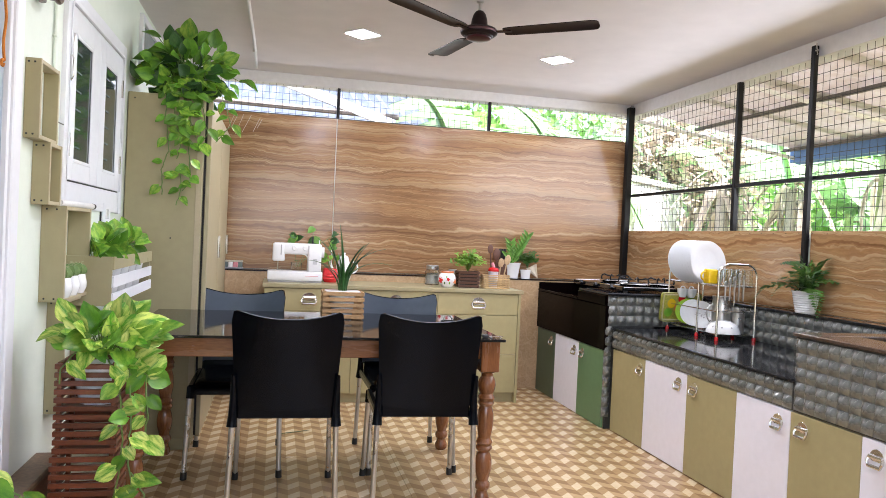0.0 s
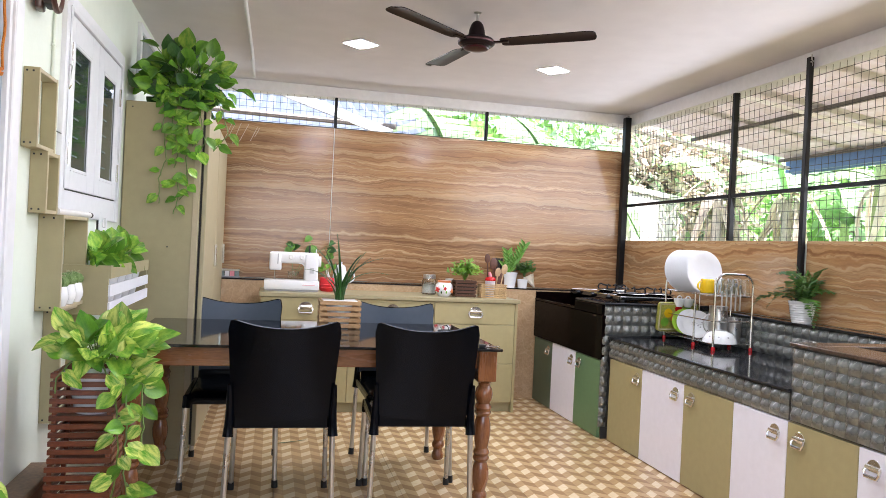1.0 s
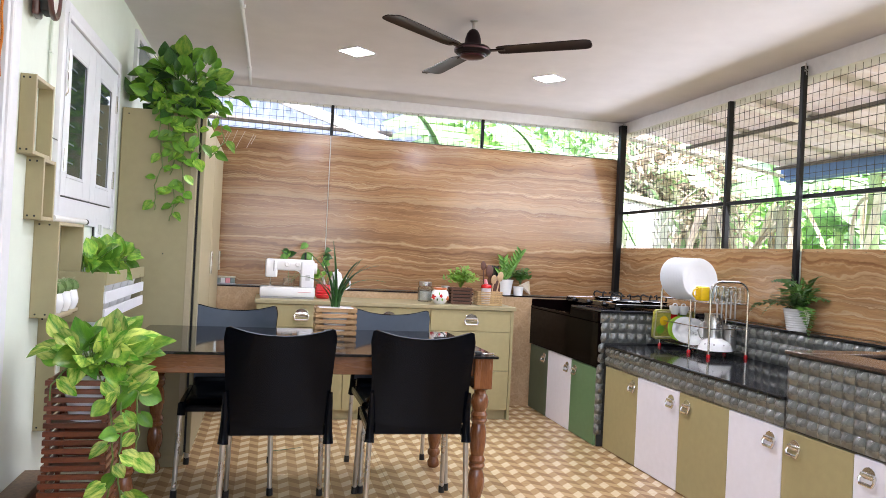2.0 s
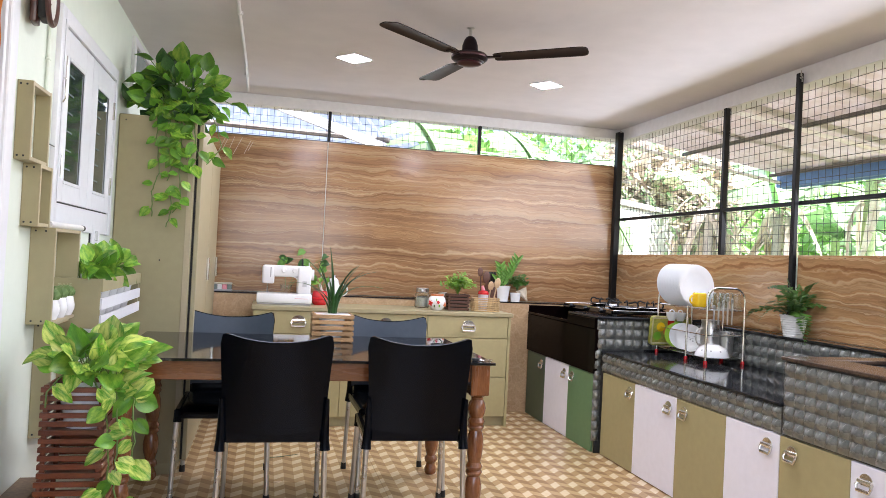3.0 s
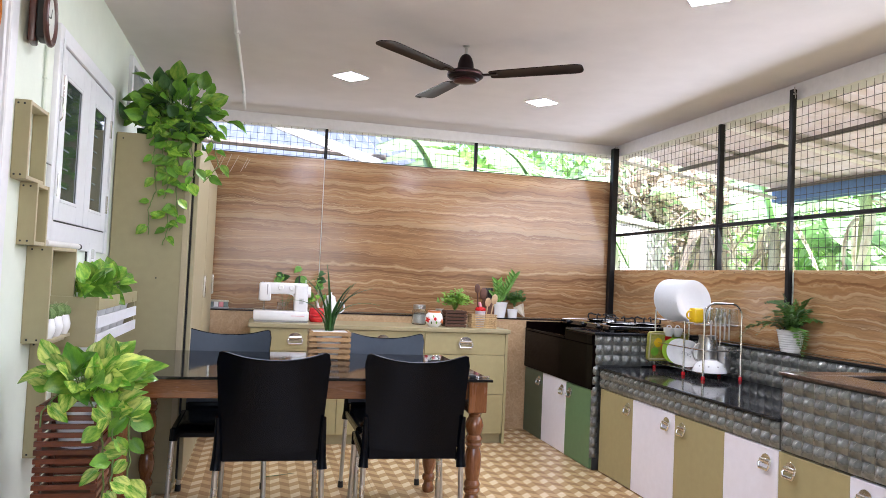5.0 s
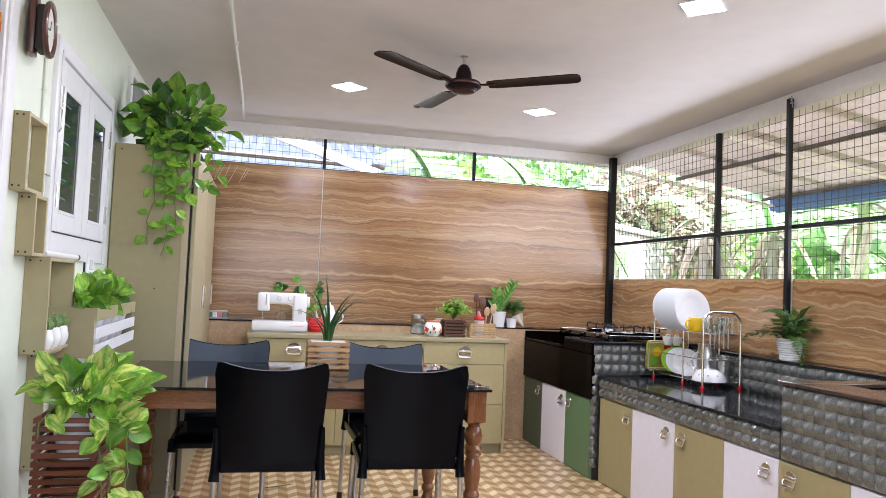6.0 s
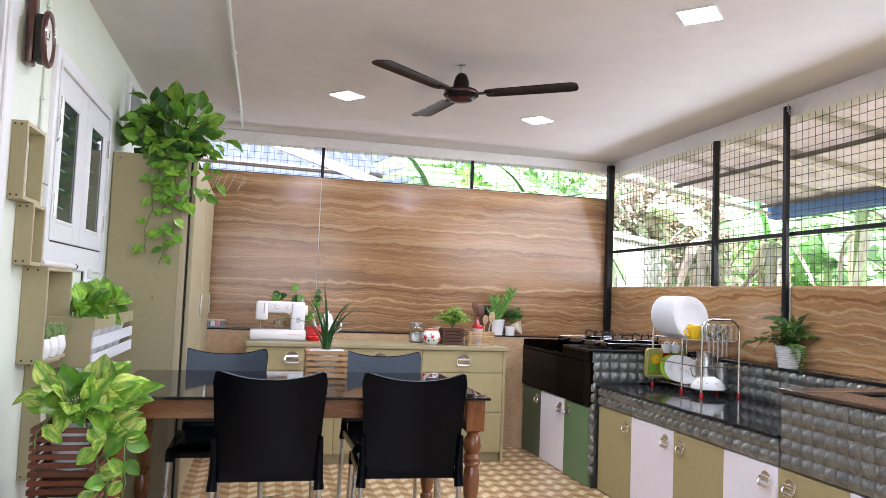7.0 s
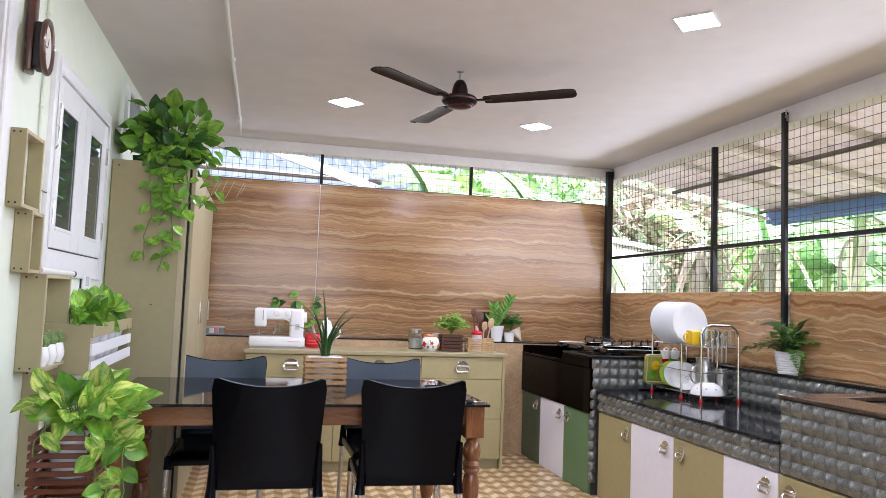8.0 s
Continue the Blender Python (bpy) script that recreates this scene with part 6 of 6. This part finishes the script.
part("cup", box(B(), (-0.032, -0.032, 0.0), (0.032, 0.032, 0.088), 0.01, 3), YELLOW, mg)
part("handle", tube(B(), arc((-0.034, 0.005, 0.045), 0.026, 90, 270, 10, "xz"), 0.006, 8), YELLOW, mg)
wm = thing("white_mug", (2.64, 3.98, 0.990), "white cup on the top tier", "mug")
part("cup", lathe(B(), [(0, 0), (0.03, 0), (0.038, 0.02), (0.041, 0.085), (0.038, 0.085), (0.034, 0.02), (0, 0.006)], 24), PORCELAIN, wm)
for k, (x, y) in enumerate(((2.62, 3.87), (2.68, 3.90), (2.73, 3.86), (2.67, 3.82), (2.74, 3.80), (2.745, 3.93))):
    g = thing("drinking_glass", (x, y, 1.085, 180, 0, 20 * k), "clear drinking glass turned upside down", "glass", "glasses in the dish rack")
    part("glass_body", lathe(B(), [(0, 0), (0.024, 0), (0.03, 0.092), (0.0285, 0.092), (0.0225, 0.004), (0, 0.004)], 20), CLEAR, g)
sj = thing("steel_jug", pose(2.66, 3.93, 0.7) @ Matrix.Diagonal((1, 1, 1.3, 1)), "polished steel jug in the lower tier", "jug")
part("body", lathe(B(), [(0, 0), (0.055, 0), (0.06, 0.01), (0.058, 0.12), (0.052, 0.15), (0.056, 0.165), (0.052, 0.165), (0.048, 0.15), (0, 0.02)], 28), STEEL, sj)
part("handle", tube(B(), arc((-0.058, 0, 0.085), 0.04, 90, 270, 12, "xz"), 0.005, 8), STEEL, sj)
st2 = thing("steel_tumbler", (2.74, 3.88, 0.7), "tall steel tumbler in the lower tier", "tumbler")
part("body", lathe(B(), [(0, 0), (0.036, 0), (0.042, 0.15), (0.04, 0.15), (0.034, 0.01), (0, 0.008)], 24), STEEL, st2)
for k, (x, ln) in enumerate(((2.57, 0.11), (2.60, 0.13), (2.63, 0.14), (2.66, 0.16), (2.69, 0.15))):
    s_ = spoon("hanging_spoon", (x, 3.768, 0.985, 180, 0, 0), ln, 0.02, STEEL, "steel spoon hung head up in the rack")
    s_.matrix_basis = pose(x, 3.768, 0.90)
for x, y in ((2.60, 4.27), (2.65, 4.25)):
    tc = thing("tea_cup", (x, y, 0.878), "small white tea cup hung below the top tier", "cup", "tea cups")
    part("cup", lathe(B(), [(0, 0), (0.02, 0), (0.034, 0.03), (0.036, 0.055), (0.033, 0.055), (0.03, 0.03), (0, 0.005)], 20), PORCELAIN, tc)
    part("handle", tube(B(), arc((0, 0.0, 0.055), 0.016, 0, 180, 10, "xz"), 0.004, 6), PORCELAIN, tc)

# ---------- fern ----------
fn = thing("fern", pose(2.835, 3.427, 0.8715) @ Matrix.Diagonal((0.8, 0.8, 0.93, 1)), "green fern in a ribbed white pot on the ledge", "potted plant")
b = B()
prof = [(0, 0), (0.062, 0)]
for k in range(9):
    prof += [(0.063 + 0.0028 * k, 0.004 + 0.0135 * k), (0.0668 + 0.0028 * k, 0.0085 + 0.0135 * k)]
prof += [(0.093, 0.13), (0.086, 0.13), (0.084, 0.11), (0, 0.11)]
part("pot", lathe(b, prof, 28), CERAMIC, fn)


def frond(ln, droop, seed):
    rg = random.Random(seed)
    b = B()
    pts = []
    for i in range(23):
        s = i / 22
        pts.append(Vector((0, ln * (s - 0.25 * droop * s * s), ln * (0.62 * s - droop * s * s))))
    tube(b, pts, 0.0018, 4, 0.0008)
    for i in range(3, 23):
        s = i / 22
        w = ln * rg.uniform(0.13, 0.2) * math.sin(math.pi * min(1, 0.12 + 0.9 * s)) + 0.006
        for sd in (-1, 1):
            p = pts[i]
            u = Vector((sd, 0.35, rg.uniform(-0.35, 0.1))).normalized()
            v = Vector((0, 0.9, -0.3)) * 0.016
            q = [p, p + u * w * 0.5 + v, p + u * w, p + u * w * 0.5 - v]
            b.faces.new([b.verts.new(x) for x in q])
    return mesh("frond", b, LEAF_F, False)


FR = [frond(l_, d_, k) for k, (l_, d_) in enumerate(((0.37, 0.95), (0.30, 0.6), (0.40, 0.8), (0.24, 0.25)))]
for k in range(17):
    part("frond", FR[k % 4], None, fn, at=pose(R.uniform(-0.03, 0.03), R.uniform(-0.03, 0.03), 0.11, R.uniform(-5, 28) + (32 if k % 3 == 0 else 0), R.uniform(-8, 8), 360 * k / 17 + R.uniform(-14, 14)))

# ---------- outside ----------
GRASSY = mat("yard_soil", (0.30, 0.22, 0.13), 0.9, vary=0.3, scale=2.5, bump=0.5, bscale=12, c2=(0.14, 0.15, 0.06))
SHEET_ = mat("translucent_roof_sheet", (0.70, 0.67, 0.70), 0.5, vary=0.2, scale=1.2, trans=0.26, c2=(0.56, 0.49, 0.45))
# house roof and walls darkened below white so the sun doesn't burn them out
METALROOF = mat("dimmed_sheet_roof", (0.085, 0.10, 0.125), 0.5, vary=0.15, scale=1.5)
HOUSEWALL = mat("dimmed_house_plaster", (0.20, 0.21, 0.235), 0.8, vary=0.1, scale=1.2, bump=0.1)
PLASTER = mat("white_exterior_plaster", (0.66, 0.64, 0.62), 0.8, vary=0.08, scale=1.2, bump=0.1)
BLUE = mat("blue_steel_paint", (0.10, 0.19, 0.42), 0.45, vary=0.1, scale=4)
RUST = mat("brown_purlin_steel", (0.16, 0.13, 0.11), 0.6, vary=0.25, scale=8)
g = B()
for a, b in (((-900, -900, -0.5), (900, 900, -0.13)),):
    box(g, a, b)
struct("ground", g, GRASSY, "dry earth yard with sparse grass", "ground")


def corrugated(x0, x1, y0, y1, z0, z1, pitch, amp, along):
    """A waved sheet with thickness; it falls from z0 at x0 to z1 at x1, or along y."""
    rows = []
    n = int(((y1 - y0) if along == "x" else (x1 - x0)) / pitch * 4)
    for i in range(n + 1):
        s = i / n
        w = amp * math.sin(6.28319 * (i / 4))
        if along == "x":
            y = y0 + (y1 - y0) * s
            rows.append([(x0, y, z0 + w), ((x0 + x1) / 2, y, (z0 + z1) / 2 + w), (x1, y, z1 + w)])
        else:
            x = x0 + (x1 - x0) * s
            rows.append([(x, y0, z0 + w), (x, (y0 + y1) / 2, (z0 + z1) / 2 + w), (x, y1, z1 + w)])
    return sheet(rows, 0.004)


lt_ = thing("lean_to_roof", (0, 0, 0), "lean-to roof of pale waved sheets on steel purlins outside", "roof")
RX0, RX1, RZ0, RZ1 = 3.06, 6.05, 2.86, 2.46
# sheets run on unseen past y -0.3, added to keep the sun out
for k in range(10):
    y0 = -2.1 + 0.96 * k
    part("roof_sheet", corrugated(RX0, RX1, y0, y0 + 1.12, RZ0 + 0.006 * (k % 2), RZ1 + 0.006 * (k % 2), 0.16, 0.012, "x"), SHEET_, lt_)
for x in (3.85, 4.75, 5.95):
    z = RZ0 + (RZ1 - RZ0) * (x - RX0) / (RX1 - RX0)
    part("purlin", box(B(), (x - 0.02, -2.3, z - 0.055), (x + 0.02, 7.7, z - 0.018), 0.004), RUST, lt_)
for y in (5.6, 7.64):
    part("rafter", tube(B(), [(RX0, y, RZ0 - 0.11), (RX1, y, RZ1 - 0.11)], 0.022, 8), PVC, lt_)
part("fascia", box(B(), (RX1, -2.3, RZ1 - 0.16), (RX1 + 0.06, 7.72, RZ1 - 0.0), 0.006), BLUE, lt_, "blue painted steel fascia")
part("gutter", tube(B(), [(RX1 + 0.12, -2.3, RZ1 - 0.12), (RX1 + 0.12, 7.72, RZ1 - 0.12)], 0.055, 10), BLUE, lt_)
for y in (1.2, 5.6):
    part("post", tube(B(), [(RX1 - 0.1, y, -0.14), (RX1 - 0.1, y, RZ1 - 0.1)], 0.04, 10), BLUE, lt_)

nw = thing("garden_wall", (3.7, 8.2, -0.14, 0, 0, 38), "white plastered garden wall outside", "wall")
part("wall", box(B(), (0, 0, 0), (3.6, 0.2, 2.2), 0.01), PLASTER, nw)
part("coping", box(B(), (-0.04, -0.04, 2.2), (3.64, 0.24, 2.28), 0.01), PLASTER, nw)
nh = thing("neighbour_house", (0, 0, -0.14), "white neighbouring house with a pale sheet roof", "house")
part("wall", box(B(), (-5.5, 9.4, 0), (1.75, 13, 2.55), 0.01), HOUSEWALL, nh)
part("roof", corrugated(-6, 2.0, 9.0, 13.2, 2.62, 4.1, 0.2, 0.02, "y"), METALROOF, nh)
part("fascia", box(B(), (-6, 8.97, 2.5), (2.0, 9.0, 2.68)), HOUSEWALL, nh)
part("barge_board", box(B(), (-1.0, -0.02, -0.05), (1.0, 0.02, 0.05), 0.006), PLASTER, nh, at=pose(0.2, 7.55, 2.78, 0, 17, 0))
part("gutter", tube(B(), [(-2.0, 7.56, 2.62), (1.2, 7.56, 2.57)], 0.03, 8), RUST, nh)
part("side_sheet", corrugated(-2.0, 1.2, 7.6, 8.7, 2.45, 2.9, 0.2, 0.015, "y"), METALROOF, nh)
part("side_post", tube(B(), [(1.1, 7.7, 0), (1.1, 7.7, 2.46)], 0.03, 8), PVC, nh)


def banana_leaf(ln, wid, droop, seed):
    """A long blade with a midrib, torn into strips along its edges."""
    rg = random.Random(seed)
    b = B()
    n = 16
    mid = []
    for i in range(n + 1):
        s = i / n
        mid.append(Vector((0, ln * (0.42 * s + 0.30 * s * s), ln * (0.86 * s - droop * s * s))))
    for sd in (-1, 1):
        for i in range(n):
            if i < 2:
                continue
            s0, s1 = i / n, (i + 1) / n
            w0 = wid * 0.5 * math.sin(math.pi * min(1, s0 * 0.92 + 0.08)) ** 0.6
            w1 = wid * 0.5 * math.sin(math.pi * min(1, s1 * 0.92 + 0.08)) ** 0.6
            cutd = rg.uniform(0.0, 0.4)
            dz = -rg.uniform(0.05, 0.3)
            a, c = mid[i], mid[i + 1].lerp(mid[i], 0.06 * cutd)
            v = [b.verts.new(p) for p in (a, a + Vector((sd * w0, 0.12 * w0, dz * w0)), c + Vector((sd * w1, 0.12 * w1 - cutd * 0.05, dz * w1)), c)]
            b.faces.new(v if sd > 0 else v[::-1])
    tube(b, mid, 0.022, 5, 0.006)
    return b


BL = {}
for k in range(5):
    BL["g", k] = mesh("leaf", banana_leaf(1.0, 0.50, (0.45, 0.7, 0.95, 0.6, 1.15)[k], 40 + k), LEAF_B, False)
    BL["d", k] = mesh("leaf", banana_leaf(1.0, (0.13, 0.2, 0.1, 0.16, 0.12)[k], (1.5, 1.9, 1.4, 2.1, 1.7)[k], 60 + k), LEAF_DRY, False)


TRUNK = mat("banana_trunk", (0.55, 0.68, 0.32), 0.7, vary=0.3, scale=3, stretch=(4, 4, 1))
TRUNK_DRY = mat("withered_banana_trunk", (0.66, 0.60, 0.50), 0.8, vary=0.3, scale=3, stretch=(4, 4, 1))


def banana(x, y, h, n, dry, seed, size=1.7):
    rg = random.Random(seed)
    t = thing("banana_plant", (x, y, -0.14), "banana plant with broad torn green leaves and dry hanging ones", "banana plant", "banana plants outside")
    part("trunk", tube(B(), [(0, 0, 0), (0.03, 0.02, h * 0.5), (0.05, 0.0, h)], 0.11, 12, 0.06), TRUNK_DRY if dry > 9 else TRUNK, t)
    for k in range(n):
        a = 360 * k / n + rg.uniform(-20, 20)
        s = size * rg.uniform(0.75, 1.15)
        part("leaf", BL["g", rg.randrange(5)], None, t, at=pose(0.05, 0, h - 0.1 * rg.random(), rg.uniform(-12, 14), rg.uniform(-15, 15), a) @ Matrix.Diagonal((s, s, s, 1)))
    for k in range(dry):
        a = rg.uniform(0, 360)
        s = size * rg.uniform(0.3, 0.65)
        part("leaf", BL["d", rg.randrange(5)], None, t, "dry brown leaf", at=pose(0.05, 0, h - 0.6 * rg.random(), rg.uniform(-40, 10), rg.uniform(-15, 15), a) @ Matrix.Diagonal((s, s, s, 1)))


for k, (x, y, h, n, dr_) in enumerate(((2.6, 9.0, 1.9, 8, 2), (3.7, 10.6, 2.3, 9, 3), (4.7, 11.2, 2.4, 9, 3), (6.0, 9.05, 2.35, 1, 16), (7.0, 8.9, 2.3, 3, 18), (8.6, 9.6, 2.0, 9, 4), (6.72, 7.0, 2.6, 5, 5), (7.7, 7.6, 1.2, 7, 4), (6.6, 8.1, 0.9, 5, 2), (8.4, 7.0, 1.6, 9, 2), (9.6, 8.2, 2.1, 9, 3), (7.2, 11.5, 2.2, 9, 6), (10.5, 6.2, 1.9, 9, 2), (8.0, 5.2, 1.4, 8, 2), (3.0, 12.5, 2.6, 9, 3), (7.3, 6.3, 0.8, 8, 1), (8.7, 8.2, 1.1, 9, 2), (7.9, 9.0, 0.8, 8, 2), (9.0, 6.3, 1.0, 9, 1), (7.15, 5.3, 1.0, 7, 1), (1.95, 8.3, 2.15, 9, 1), (2.75, 8.5, 2.2, 9, 1), (3.4, 8.9, 2.3, 8, 1))):
    banana(x, y, h, n, dr_, 100 + k)


def thicket(name, x0, x1, y0, y1, z0, z1, n, size, material, label, seed):
    rg = random.Random(seed)
    vs, fs = [], []
    for k in range(n):
        p = Vector((rg.uniform(x0, x1), rg.uniform(y0, y1), z0 + (z1 - z0) * rg.random() ** 0.8))
        p.z *= 0.75 + 0.35 * noise.noise(Vector((p.x * 0.5, p.y * 0.5, 3)))
        u = Vector((rg.uniform(-1, 1), rg.uniform(-1, 1), rg.uniform(-1, 0.4))).normalized()
        w = u.cross(Vector((rg.uniform(-1, 1), rg.uniform(-1, 1), rg.uniform(-1, 1)))).normalized()
        z = size * rg.uniform(0.5, 1.5)
        i = len(vs)
        vs += [p, p + u * z * 0.5 + w * z * 0.22, p + u * z, p + u * z * 0.5 - w * z * 0.22]
        fs.append((i, i + 1, i + 2, i + 3))
    me = bpy.data.meshes.new(name)
    me.from_pydata(vs, [], fs)
    me.materials.append(material)
    return tagged(new(name, me), label, "foliage", kind="stuff")


thicket("thicket", 2.2, 18, 12.5, 16, 0, 5.2, 14000, 0.3, LEAF_T, "bright green thicket beyond the yard", 1)
thicket("thicket", 10.5, 15, 1, 12.5, 0, 4.6, 9000, 0.3, LEAF_B, "bright green thicket beside the yard", 2)
thicket("dry_brush", 4.9, 7.4, 9.9, 11.2, 0.3, 4.4, 8000, 0.19, LEAF_DRY, "dry brown brush and fallen leaves", 3)
thicket("bush", 3.4, 7.2, 9.7, 11.2, 1.2, 4.3, 2600, 0.15, LEAF_B, "pale green bush among the dry brush", 4)

# ---------- floor tiles ----------
tile_me = mesh("floor_tile", box(B(), (-0.2993, -0.2993, -0.008), (0.2993, 0.2993, 0.0), 0.0006), FLOORMAT, False)
for i in range(7):
    for j in range(14):
        part("tile", tile_me, None, floor, at=pose(-0.84 + 0.6 * i, -1.82 + 0.6 * j, 0))
